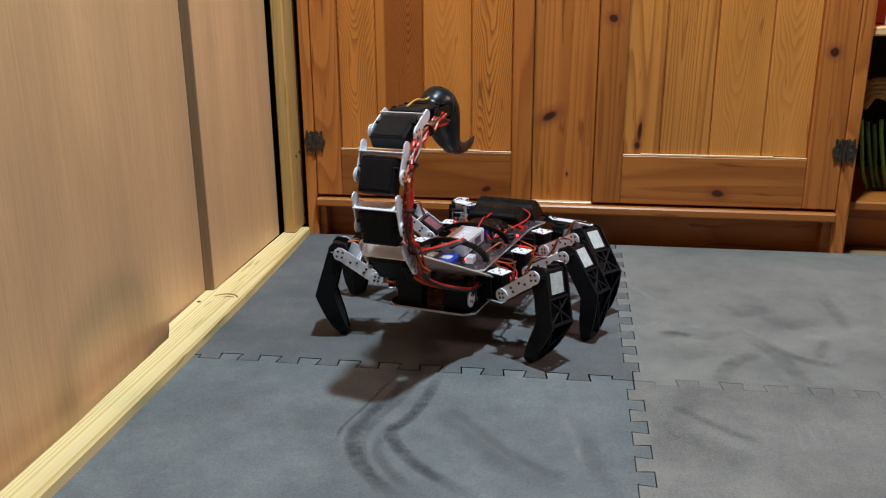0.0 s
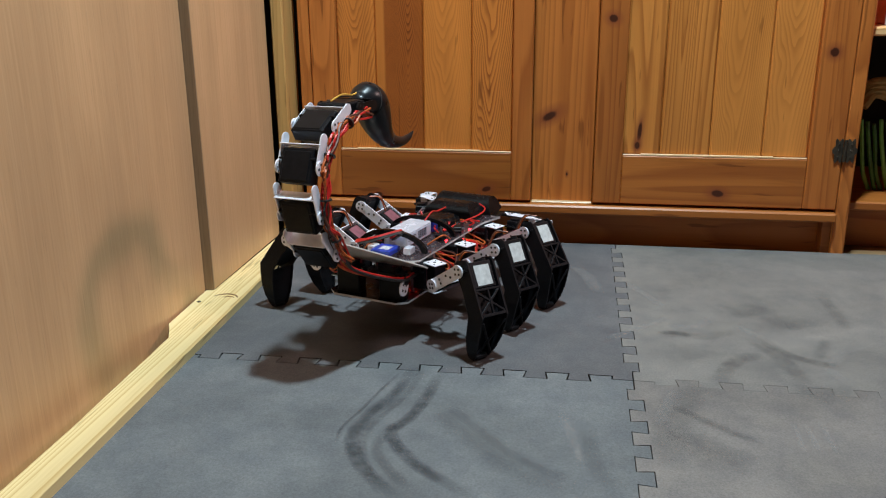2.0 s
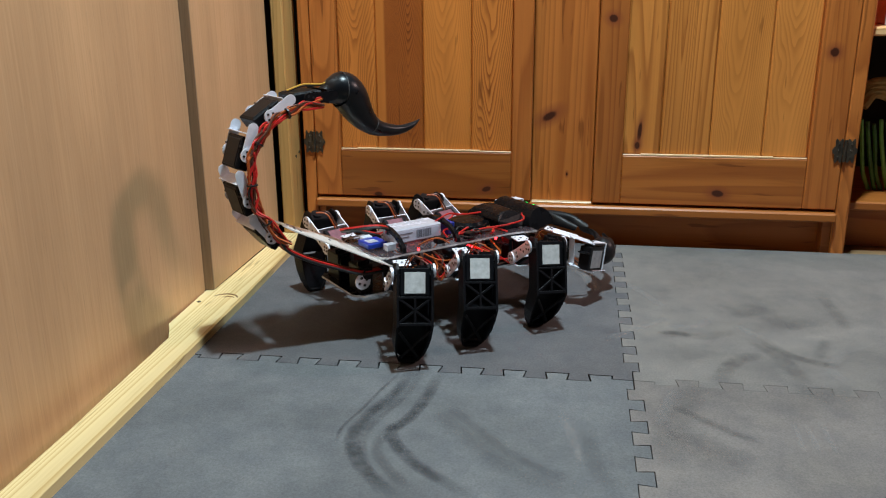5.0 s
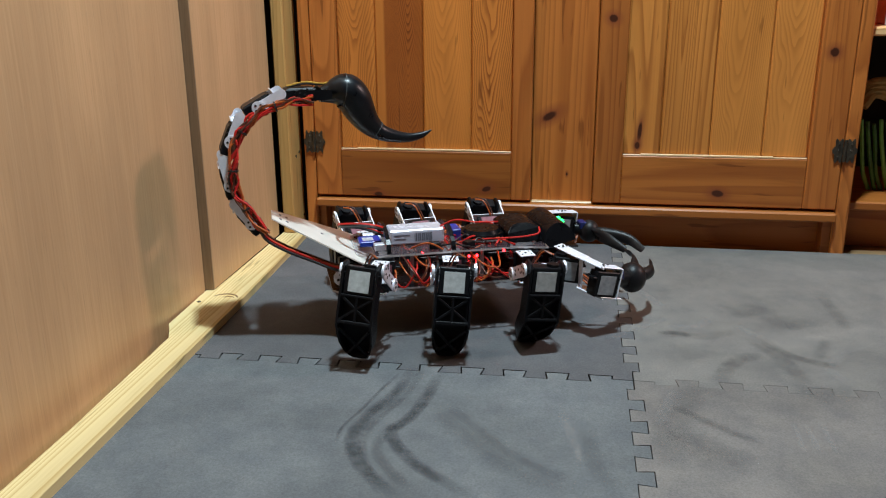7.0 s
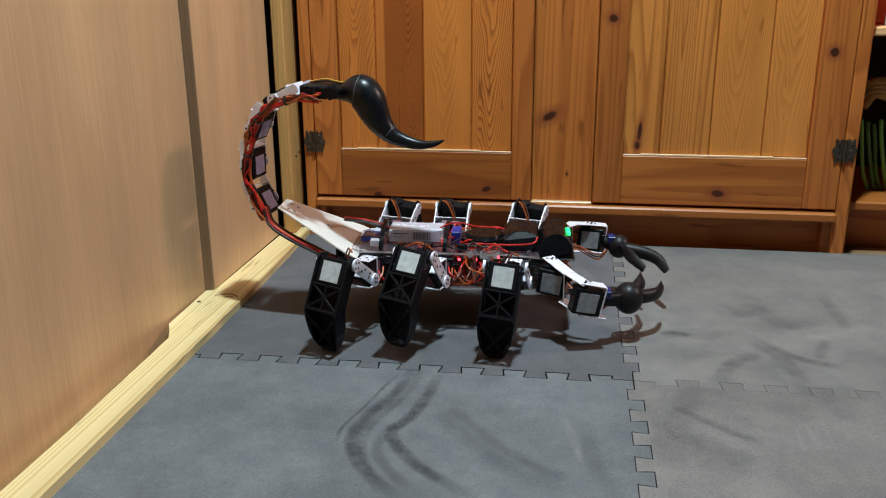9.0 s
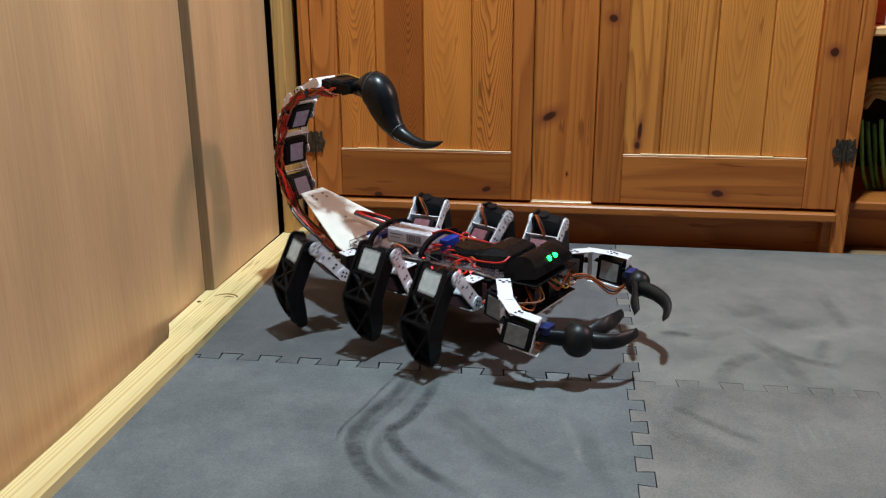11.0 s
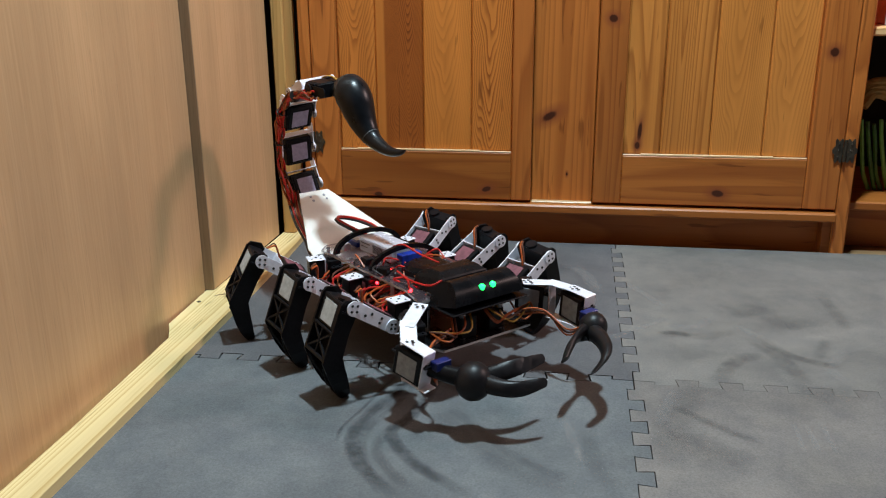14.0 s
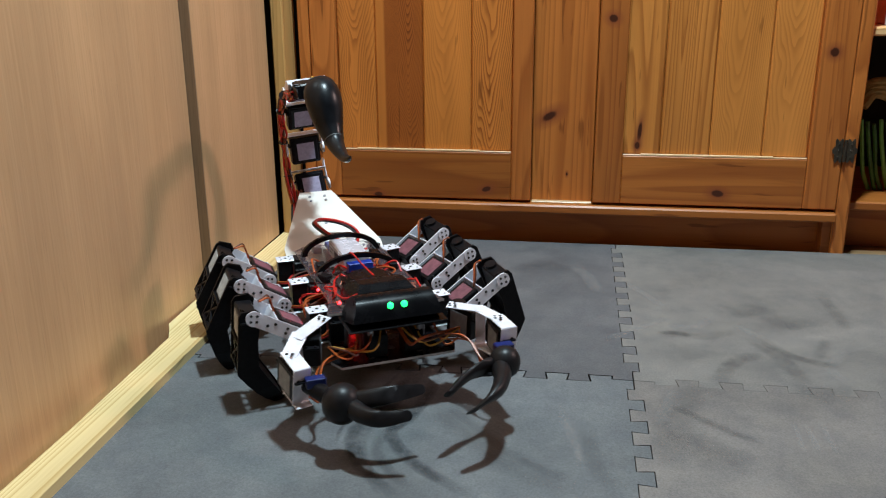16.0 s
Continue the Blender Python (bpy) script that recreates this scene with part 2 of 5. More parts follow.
def add_tube(bm, points, radius, seg=6, index=0):
    """A round cable along smooth points."""
    pts = [Vector(p) for p in points]
    rings = []
    for i, p in enumerate(pts):
        d = (pts[min(i + 1, len(pts) - 1)] - pts[max(i - 1, 0)]).normalized()
        q = d.to_track_quat("Z", "Y")
        rings.append([bm.verts.new(p + q @ Vector((radius * math.cos(a), radius * math.sin(a), 0))) for a in [2 * math.pi * k / seg for k in range(seg)]])
    for a, b in zip(rings, rings[1:]):
        for k in range(seg):
            bm.faces.new((a[k], a[(k + 1) % seg], b[(k + 1) % seg], b[k])).material_index = index
    bm.faces.new(rings[0][::-1]).material_index = index
    bm.faces.new(rings[-1]).material_index = index


def curve_points(ctrl, n=8):
    """Catmull-Rom through the control points."""
    p = [Vector(c) for c in ctrl]
    p = [2 * p[0] - p[1]] + p + [2 * p[-1] - p[-2]]
    out = []
    for i in range(1, len(p) - 2):
        for k in range(n):
            t = k / n
            out.append(0.5 * (2 * p[i] + (p[i + 1] - p[i - 1]) * t + (2 * p[i - 1] - 5 * p[i] + 4 * p[i + 1] - p[i + 2]) * t * t + (3 * p[i] - p[i - 1] - 3 * p[i + 1] + p[i + 2]) * t ** 3))
    out.append(p[-2])
    return out


def empty(name, m=None):
    ob = new(name)
    ob.empty_display_size = 0.02
    if m is not None:
        ob.matrix_basis = m
    return ob


# ---- the room ----
def room():
    tagged(part("subfloor", box((-0.642, -3.6, -0.12), (3.2, 2.9, -0.013)), plain("subfloor_wood", (0.32, 0.19, 0.09), 0.5, spread=0.25, scale=14)), "brown wooden floor under the mats", kind="structure")
    tagged(part("recess_floor", box((-0.9, -3.6, -0.12), (-0.6425, 2.9, -0.10)), shade_black), "recess floor under the wardrobe doors, coloured black as shade", kind="structure")
    # walls and ceiling out of view, added to close the room with little bounce
    tagged(part("wall_north", box((-0.9, 2.8, -0.05), (3.2, 2.9, 2.5)), dim_shell), "unseen near-black wall added to close the room", kind="structure")
    tagged(part("wall_south", box((-0.9, -3.6, -0.05), (3.2, -3.5, 2.5)), dim_shell), "unseen near-black wall added to close the room", kind="structure")
    tagged(part("wall_east", box((3.1, -3.5, -0.05), (3.2, 2.8, 2.5)), dim_shell), "unseen near-black wall added to close the room", kind="structure")
    tagged(part("wall_west", box((-0.9, -3.5, -0.1), (-0.74, 2.8, 2.5)), shade_black), "unseen wall behind the panels, coloured black as shade", kind="structure")
    tagged(part("ceiling", box((-0.9, -3.6, 2.5), (3.2, 2.9, 2.56)), dim_shell), "unseen near-black ceiling added to close the room", kind="structure")
    # veneered doors of a built-in wardrobe: the nearer sheet sits further back
    back = empty("wardrobe_door")
    part("panel", box((-0.702, -2.2, -0.09), (-0.680, 0.2195, 2.05), 0.0015), veneer_oak, back)
    part("edge_band", box((-0.702, -2.203, -0.09), (-0.680, -2.2002, 2.05)), veneer_edge, back, "grey-brown edge strip")
    tagged(back, "tall oak-veneered sliding wardrobe door", "door")
    door = empty("wardrobe_door")
    part("panel", box((-0.687, 0.2225, 0.0122), (-0.6650, 0.545, 2.05), 0.0012), veneer_oak, door)
    part("edge_band", box((-0.690, 0.22, 0.0122), (-0.6650, 0.2222, 2.05)), veneer_edge, door, "grey-brown edge strip")
    tagged(door, "oak-veneered sliding wardrobe door with a grey-brown edge", "door")
    # timber post with two screw holes
    post = empty("timber_post")
    bm = box((-0.661, 0.560, 0.012), (-0.637, 0.632, 2.05), 0.0025)
    part("post", bm, post_wood, post)
    for y, z in ((0.592, 0.163), (0.613, 0.168), (0.622, 0.035)):
        bm = bmesh.new()
        add_cyl(bm, 0.003, 0.003, 0.0012, pose(-0.6368, y, z, 0, 90, 0), 10)
        part("screw_hole", bm, screw_dark, post)
    tagged(post, "planed pine post with dark screw holes", "post")
    # flat board along the wall, notched under the doors
    bm = bmesh.new()
    outline = [(-0.588, -1.2), (-0.599, -0.2), (-0.6045, 0.2), (-0.612, 0.45), (-0.62, 0.609), (-0.664, 0.609), (-0.664, 0.219), (-0.6795, 0.219), (-0.6755, 0.076), (-0.649, 0.024), (-0.643, -0.233), (-0.641, -1.2)]
    add_prism(bm, outline, -0.0125, 0.012)
    bmesh.ops.bevel(bm, geom=[e for e in bm.edges if all(v.co.z > 0.01 for v in e.verts)], offset=0.0015, segments=2, affect="EDGES")
    board = part("floor_batten", bm, batten_wood)
    # pale strip added down in the gap to bounce light onto the door
    part("lower_batten", box((-0.679, -1.2, -0.04), (-0.636, 0.02, -0.0225), 0.001), batten_wood, board)
    tagged(board, "pale knotty pine board lying along the wardrobe doors", "board")
    bm = bmesh.new()
    add_cyl(bm, 0.0035, 0.0035, 0.0008, pose(-0.668, 0.166, 0.0121), 10)
    part("screw_hole", bm, screw_dark, board)
    knot = plain("knot_brown", (0.20, 0.085, 0.028), 0.6, spread=0.4, scale=200)
    # a knot cut at a slant: a dark bent rim that thins towards its ends
    for cx, cy, r, a0, a1, wide in ((-0.634, 0.188, 0.020, 10, 165, 0.0042), (-0.628, 0.186, 0.010, 20, 150, 0.0022)):
        rim = []
        for k in range(13):
            a = radians(a0 + (a1 - a0) * k / 12)
            w = wide * (0.25 + 0.75 * math.sin(math.pi * k / 12))
            rim.append((a, r + w / 2, r - w / 2))
        o = [(cx + p * math.cos(a), cy + 0.9 * p * math.sin(a)) for a, p, q in rim] + [(cx + q * math.cos(a), cy + 0.9 * q * math.sin(a)) for a, p, q in rim[::-1]]
        bm = bmesh.new()
        add_prism(bm, o, 0.0118, 0.0124)
        part("knot", bm, knot, board, "brown slanting knot")


def mats():
    """Interlocking foam tiles, 0.6 m square, teeth 0.06 m apart."""
    def toothed(a, b, flip, n=22, depth=0.0098):
        """From a to b, teeth that go to both sides of the line."""
        a, b = Vector(a), Vector(b)
        d = (b - a) / n
        nrm = Vector((-d.y, d.x)).normalized() * depth * flip
        out = []
        for i in range(n):
            s = 1 if i % 2 == 0 else -1
            p, q = a + d * i, a + d * (i + 1)
            k = 0.06 * d
            if i == 0:
                out += [p, q]
            elif i == n - 1:
                out += [p, q]
            else:
                out += [p + nrm * s - k, q + nrm * s + k]
        return out

    def inset(pts, d):
        n, out = len(pts), []
        for i in range(n):
            p0, p1, p2 = pts[i - 1], pts[i], pts[(i + 1) % n]
            e0, e1 = (p1 - p0).normalized(), (p2 - p1).normalized()
            n0, n1 = Vector((-e0.y, e0.x)), Vector((-e1.y, e1.x))
            m = n0 + n1
            m = m.normalized() if m.length > 1e-6 else n0
            out.append(p1 + m * (d / max(0.3, m.dot(n0))))
        return out

    X, Y = (-0.62, 0.0, 0.6, 1.2), (-1.2, -0.6, 0.0, 0.603)
    tints = {(0, 2): (0.101, 0.098, 0.103), (1, 2): (0.152, 0.141, 0.131), (0, 1): (0.120, 0.125, 0.130), (1, 1): (0.151, 0.136, 0.127)}
    for i in range(3):
        for j in range(3):
            x0, x1, y0, y1 = X[i], X[i + 1], Y[j], Y[j + 1]
            pts = []
            sides = [((x0, y0), (x1, y0), j > 0, 1), ((x1, y0), (x1, y1), i < 2, 1), ((x1, y1), (x0, y1), j < 2, -1), ((x0, y1), (x0, y0), i > 0, -1)]
            for a, b, teeth, flip in sides:
                if teeth:
                    # the same line for both neighbours: always drawn from the low end
                    line = toothed(min(a, b), max(a, b), 1)
                    if a > b:
                        line = line[::-1]
                    pts += line[:-1] if (pts and (pts[-1] - line[0]).length < 1e-7) else line
                else:
                    pts += [Vector(a), Vector(b)]
            clean = []
            for p in pts:
                if not clean or (clean[-1] - p).length > 1e-5:
                    clean.append(p)
            if (clean[0] - clean[-1]).length < 1e-5:
                clean.pop()
            pts = inset(clean, 0.0011 if i == 0 else 0.0004)
            bm = bmesh.new()
            add_prism(bm, [(p.x, p.y) for p in pts], -0.0125, 0.0)
            top = [e for e in bm.edges if all(v.co.z > -0.001 for v in e.verts)]
            bmesh.ops.bevel(bm, geom=top, offset=0.0005, segments=1, affect="EDGES")
            tint = tints.get((min(i, 1), j), (0.16, 0.155, 0.15))
            ob = part("foam_mat", bm, foam("foam_grey", tint))
            tagged(ob, "grey interlocking foam floor mat with scuffed surface", "floor mat", "interlocking floor mats")


def scuffs():
    """Dark rubber marks and pale scratches on the mats."""
    def smear(name, dark, strength):
        s = Shade(name, 0.8)
        uv = s.node("ShaderNodeUVMap")
        sep = s.node("ShaderNodeSeparateXYZ")
        s.link(uv.outputs[0], sep.inputs[0])
        across = s.math("MULTIPLY", sep.outputs[1], s.math("SUBTRACT", 1.0, sep.outputs[1]))
        ends = s.math("MULTIPLY", sep.outputs[0], s.math("SUBTRACT", 1.0, sep.outputs[0]))
        n = s.noise(s.coords(shift=False), 38.0, 5, 0.7)
        a = s.math("MULTIPLY", s.math("MULTIPLY", across, 4.0), s.math("MULTIPLY", ends, 6.0, True))
        a = s.math("MULTIPLY", a, s.ramp(n, [(0.3, (0.2,) * 3), (0.65, (1, 1, 1))]))
        a = s.math("MULTIPLY", a, strength, True)
        s.b.inputs["Base Color"].default_value = (*dark, 1)
        s.link(a, s.b.inputs["Alpha"])
        return s.m

    dark = smear("rubber_smear", (0.036, 0.037, 0.042), 0.66)
    faint = smear("faint_smear", (0.05, 0.046, 0.047), 0.2)
    mid = smear("grey_smear", (0.045, 0.043, 0.045), 0.34)
    faint_line = smear("thin_smear", (0.045, 0.043, 0.045), 0.45)
    pale = smear("pale_scratch", (0.34, 0.32, 0.31), 0.30)
    marks = [
        (faint_line, 0.006, [(-0.303, -0.012), (-0.319, -0.071), (-0.331, -0.126), (-0.343, -0.172), (-0.341, -0.208)]),
        (dark, 0.021, [(-0.288, 0.010), (-0.297, -0.071), (-0.318, -0.135), (-0.326, -0.180), (-0.320, -0.213), (-0.300, -0.251), (-0.276, -0.280), (-0.245, -0.308)]),
        (mid, 0.012, [(-0.276, 0.021), (-0.281, -0.065), (-0.299, -0.125), (-0.312, -0.174), (-0.306, -0.221), (-0.284, -0.264)]),
        (dark, 0.020, [(-0.250, 0.006), (-0.258, -0.078), (-0.268, -0.135), (-0.284, -0.171), (-0.273, -0.201), (-0.246, -0.236), (-0.215, -0.263), (-0.168, -0.294)]),
        (mid, 0.016, [(-0.285, -0.147), (-0.294, -0.188), (-0.290, -0.219), (-0.268, -0.256), (-0.238, -0.287)]),
        (faint, 0.042, [(-0.242, -0.094), (-0.218, -0.138), (-0.172, -0.193), (-0.123, -0.239), (-0.061, -0.262)]),
        (faint, 0.020, [(-0.223, -0.103), (-0.183, -0.153), (-0.134, -0.209), (-0.078, -0.245)]),
        (faint, 0.026, [(-0.060, -0.125), (-0.057, -0.186), (-0.048, -0.230), (-0.027, -0.259)]),
        (faint, 0.030, [(0.052, 0.162), (0.077, 0.166), (0.114, 0.160), (0.157, 0.190)]),
        (mid, 0.018, [(0.041, 0.163), (0.069, 0.167), (0.090, 0.157)]),
        (mid, 0.028, [(0.107, 0.011), (0.130, 0.062), (0.154, 0.091), (0.182, 0.104)]),
        (mid, 0.030, [(0.172, 0.160), (0.197, 0.112), (0.208, 0.069), (0.217, 0.013)]),
        (mid, 0.022, [(0.188, 0.162), (0.214, 0.112), (0.244, 0.089), (0.273, 0.077)]),
        (faint, 0.020, [(0.252, 0.097), (0.266, 0.133), (0.281, 0.175)]),
        (faint, 0.050, [(0.086, 0.006), (0.058, -0.049), (0.036, -0.113), (0.027, -0.156), (0.028, -0.214)]),
        (mid, 0.016, [(0.042, -0.066), (0.073, -0.093), (0.103, -0.121), (0.131, -0.137)]),
        (faint, 0.060, [(0.156, 0.262), (0.188, 0.274), (0.227, 0.299)]),
        (faint, 0.025, [(0.321, 0.369), (0.322, 0.280), (0.321, 0.206)]),
        (faint, 0.060, [(0.211, 0.219), (0.238, 0.234), (0.267, 0.215)]),
        (faint, 0.060, [(0.043, -0.122), (0.075, -0.167), (0.117, -0.196)]),
        (faint, 0.050, [(0.195, 0.001), (0.226, -0.011), (0.279, 0.012)]),
        (faint, 0.050, [(-0.190, 0.417), (-0.137, 0.456), (-0.085, 0.431)]),
        (pale, 0.007, [(0.179, -0.086), (0.176, -0.122), (0.175, -0.159)]),
        (pale, 0.009, [(0.191, -0.094), (0.191, -0.126), (0.191, -0.157)]),
        (pale, 0.009, [(0.210, -0.087), (0.209, -0.118), (0.209, -0.154)]),
        (pale, 0.020, [(0.006, 0.382), (0.036, 0.330), (0.062, 0.267)]),
        (pale, 0.016, [(-0.034, 0.128), (0.009, 0.169), (0.067, 0.229)]),
        (pale, 0.022, [(0.054, -0.019), (0.036, -0.067), (0.024, -0.118)]),
        (pale, 0.020, [(0.161, 0.212), (0.176, 0.186), (0.189, 0.166)]),
        (pale, 0.030, [(-0.086, 0.463), (-0.056, 0.404), (-0.038, 0.320)]),
        (pale, 0.014, [(-0.094, -0.085), (-0.079, -0.152), (-0.064, -0.222)]),
        (pale, 0.020, [(0.132, 0.243), (0.101, 0.193), (0.060, 0.198)]),
        (pale, 0.020, [(0.301, 0.138), (0.262, 0.077), (0.270, 0.027)]),
    ]
    for k, (mat, width, line) in enumerate(marks):
        pts = curve_points([(x, y, 0) for x, y in line], 6)
        bm = bmesh.new()
        uv = bm.loops.layers.uv.new("UVMap")
        rows = []
        z = 0.0003 + 0.0001 * (k % 5)
        for i, p in enumerate(pts):
            d = pts[min(i + 1, len(pts) - 1)] - pts[max(i - 1, 0)]
            nrm = Vector((-d.y, d.x, 0)).normalized() * width / 2
            u = i / (len(pts) - 1)
            rows.append([(bm.verts.new(p + nrm * (2 * v - 1) + Vector((0, 0, z))), u, v) for v in (0, 0.25, 0.5, 0.75, 1)])
        for a, b in zip(rows, rows[1:]):
            for q in range(4):
                four = (a[q + 1], a[q], b[q], b[q + 1])
                face = bm.faces.new([f[0] for f in four])
                for loop, f in zip(face.loops, four):
                    loop[uv].uv = (f[1], f[2])
        ob = part("scuff_mark", bm, mat)
        tagged(ob, "curved rubber scuff mark on the foam mats", "scuff mark", "scuff marks", "stuff")


# ---- the pine cabinet ----
def hinge(x, z, parent):
    bm = bmesh.new()
    for side in (-1, 1):
        o = []
        for k in range(28):
            a = 2 * math.pi * k / 28
            r = 1 + 0.22 * math.cos(6 * a)
            o.append((side * 0.0105 + 0.0095 * r * math.cos(a), 0.021 * r * math.sin(a)))
        add_prism(bm, o, 0, 0.0018, pose(0, 0, 0, 90, 0, 0))
    add_cyl(bm, 0.003, 0.003, 0.04, pose(0, -0.002, 0), 10)
    for sx in (-0.011, 0.011):
        for sz in (-0.012, 0.0, 0.012):
            add_cyl(bm, 0.0022, 0.0015, 0.001, pose(sx, -0.0022, sz, 90, 0, 0), 8)
    bmesh.ops.transform(bm, matrix=pose(x, 0.5985, z), verts=bm.verts)
    return part("hinge", bm, hinge_bronze, parent, "ornate dark bronze hinge")


def cabinet():
    cab = empty("pine_cabinet")
    f, top = 0.600, 0.95   # plane of the doors, height of the carcass
    part("side_panel", box((-0.622, 0.612, -0.012), (-0.600, 1.05, top), 0.002), pine_right, cab)
    part("side_panel", box((0.398, 0.609, -0.012), (0.4215, 1.05, top), 0.002), pine_right, cab)
    part("left_stile", box((-0.6215, 0.600, -0.0115), (-0.600, 0.6118, top), 0.002), pine_stile, cab)
    part("front_stile", box((0.3985, 0.600, -0.0115), (0.4215, 0.6088, top), 0.002), pine_stile, cab)
    part("bottom_rail", box((-0.5995, 0.588, 0.062), (0.398, 0.66, 0.079), 0.003), pine_rail, cab)
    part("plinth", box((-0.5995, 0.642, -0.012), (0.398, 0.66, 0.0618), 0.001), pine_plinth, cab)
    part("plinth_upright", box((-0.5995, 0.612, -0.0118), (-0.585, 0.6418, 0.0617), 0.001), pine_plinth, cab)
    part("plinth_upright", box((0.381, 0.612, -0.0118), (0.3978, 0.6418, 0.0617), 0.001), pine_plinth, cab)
    part("top_board", box((-0.64, 0.57, top), (0.45, 1.06, top + 0.025), 0.004), pine_rail, cab)
    part("centre_post", box((-0.168, 0.619, 0.0792), (-0.05, 0.64, top - 0.001), 0.002), pine_mid, cab)
    part("worn_ledge", box((-0.167, 0.604, 0.0791), (-0.051, 0.6188, 0.0825), 0.0008), pine_pale, cab, "pale ledge under the centre post")
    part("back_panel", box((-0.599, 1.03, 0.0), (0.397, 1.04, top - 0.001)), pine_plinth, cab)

    def leaf(x0, x1, inner0, inner1, grooves, wood_of, shades):
        d = empty("cabinet_door")
        d.parent = cab
        z0, z1 = 0.084, top - 0.004
        part("stile", box((x0, f, z0), (inner0, f + 0.02, z1), 0.002), wood_of, d)
        part("stile", box((inner1, f, z0), (x1, f + 0.02, z1), 0.002), wood_of, d)
        part("bottom_rail", box((inner0 + 0.0002, f + 0.0005, z0), (inner1 - 0.0002, f + 0.0195, 0.178), 0.002), pine_rail, d)
        bead = bmesh.new()
        w = inner1 - inner0
        for a, b, up in ((0.004, 0.10, 0.0016), (0.10, 0.82, 0.0032), (0.82, 0.996, 0.0016)):
            add_box(bead, (inner0 + w * a + 0.0001, f + 0.0012, 0.1781), (inner0 + w * b - 0.0001, f + 0.0083, 0.1781 + up), 0.0006)
        part("worn_bead", bead, pine_pale, d, "pale edge above the rail")
        part("top_rail", box((inner0 + 0.0002, f + 0.0005, z1 - 0.09), (inner1 - 0.0002, f + 0.0195, z1), 0.002), pine_rail, d)
        xs = [inner0] + grooves + [inner1]
        for k, (a, b) in enumerate(zip(xs, xs[1:])):
            part("tongue_board", box((a + 0.0004, f + 0.0085, 0.1782), (b - 0.0004, f + 0.0165, z1 - 0.0905), 0.003), shades[k], d)
        return d

    leaf(-0.598, -0.169, -0.547, -0.207, [-0.473, -0.380, -0.287], pine_stile, [flame_left, flame_red, flame_pale, flame_bold])
    leaf(-0.049, 0.3975, 0.003, 0.338, [0.072, 0.162, 0.257], pine_stile, [pine_right, pine_board, flame_tall, flame_faint])
    hinge(-0.599, 0.192, cab)
    hinge(0.399, 0.196, cab)
    tagged(cab, "orange pine cabinet with two panelled doors", "cabinet")


def shelf_unit():
    """The open shelves beside the cabinet, with what stands in them."""
    unit = empty("open_shelf")
    # pine lightened to put light on the upper shelf that no lamp gives
    lit_shelf_pine = wood("lit_shelf_pine", (0.88, 0.56, 0.28), (0.68, 0.36, 0.13), along="x")
    part("shelf_board", box((0.4225, 0.615, 0.398), (1.15, 1.0, 0.414), 0.003), lit_shelf_pine, unit)
    part("shelf_board", box((0.4225, 0.64, 0.074), (1.15, 1.0, 0.091), 0.003), pine_rail, unit)
    part("toe_board", box((0.4225, 0.70, -0.0125), (1.15, 0.72, 0.0718), 0.001), pine_rail, unit)
    part("side_panel", box((1.15, 0.61, -0.0125), (1.17, 1.0, 0.9), 0.002), pine_right, unit)
    # back of the shelf: its deep shade is painted as black
    part("back_panel", box((0.4225, 0.985, 0.0912), (1.15, 0.999, 0.9)), shade_black, unit)
    tagged(unit, "open pine shelf unit beside the cabinet", "shelf")
    # carton red raised too, with the missing light in its colour
    tagged(part("carton", box((0.462, 0.66, 0.4142), (0.60, 0.78, 0.52), 0.002), plain("carton_red", (0.90, 0.22, 0.26), 0.4)), "red printed carton on the shelf", "box")
    tagged(part("label_strip", box((0.455, 0.652, 0.4143), (0.475, 0.658, 0.436), 0.001), plain("label_white", (0.6, 0.6, 0.65), 0.5)), "small pale tag before the red carton", "tag")
    # leafy bundle with a straw-coloured bag
    g = plain("leaf_green", (0.05, 0.16, 0.03), 0.5, spread=0.5, scale=50)
    g_pale = plain("leaf_pale", (0.17, 0.38, 0.08), 0.5, spread=0.3, scale=50)
    leeks = empty("leek_bundle")
    for k in range(7):
        x = 0.468 + 0.012 * k
        pts = curve_points([(x - 0.01, 0.72, 0.235 - 0.004 * (k % 3)), (x, 0.73, 0.19), (x + 0.012 + 0.004 * (k % 2), 0.74, 0.13), (x + 0.03, 0.75, 0.0915)], 5)
        part("stalk", (lambda b: (add_tube(b, pts, 0.0042, 6), b)[1])(bmesh.new()), g if k % 3 else g_pale, leeks, smooth=True)
    tagged(leeks, "bundle of green stalks standing in the shelf", "plant")
    straw = plain("straw", (0.42, 0.25, 0.08), 0.7, spread=0.3)
    sheaf = empty("straw_bundle")
    ways = [[(0.452, 0.70 + 0.01 * k, 0.262 + 0.01 * k), (0.475, 0.71, 0.285 + 0.008 * k), (0.52, 0.72, 0.27 + 0.01 * k), (0.58, 0.73, 0.25)] for k in range(4)]
    for way in ways:
        bm = bmesh.new()
        add_tube(bm, curve_points(way, 5), 0.008, 8)
        part("stalk", bm, straw, sheaf, smooth=True)
    bm = bmesh.new()
    add_tube(bm, curve_points([(0.56, 0.74, 0.0915), (0.565, 0.74, 0.18), (0.56, 0.73, 0.26)], 5), 0.02, 8)
    part("stem", bm, straw, sheaf, smooth=True)
    tagged(sheaf, "straw-coloured dried stalks in the shelf", "plant")


room()
mats()
scuffs()
cabinet()
shelf_unit()


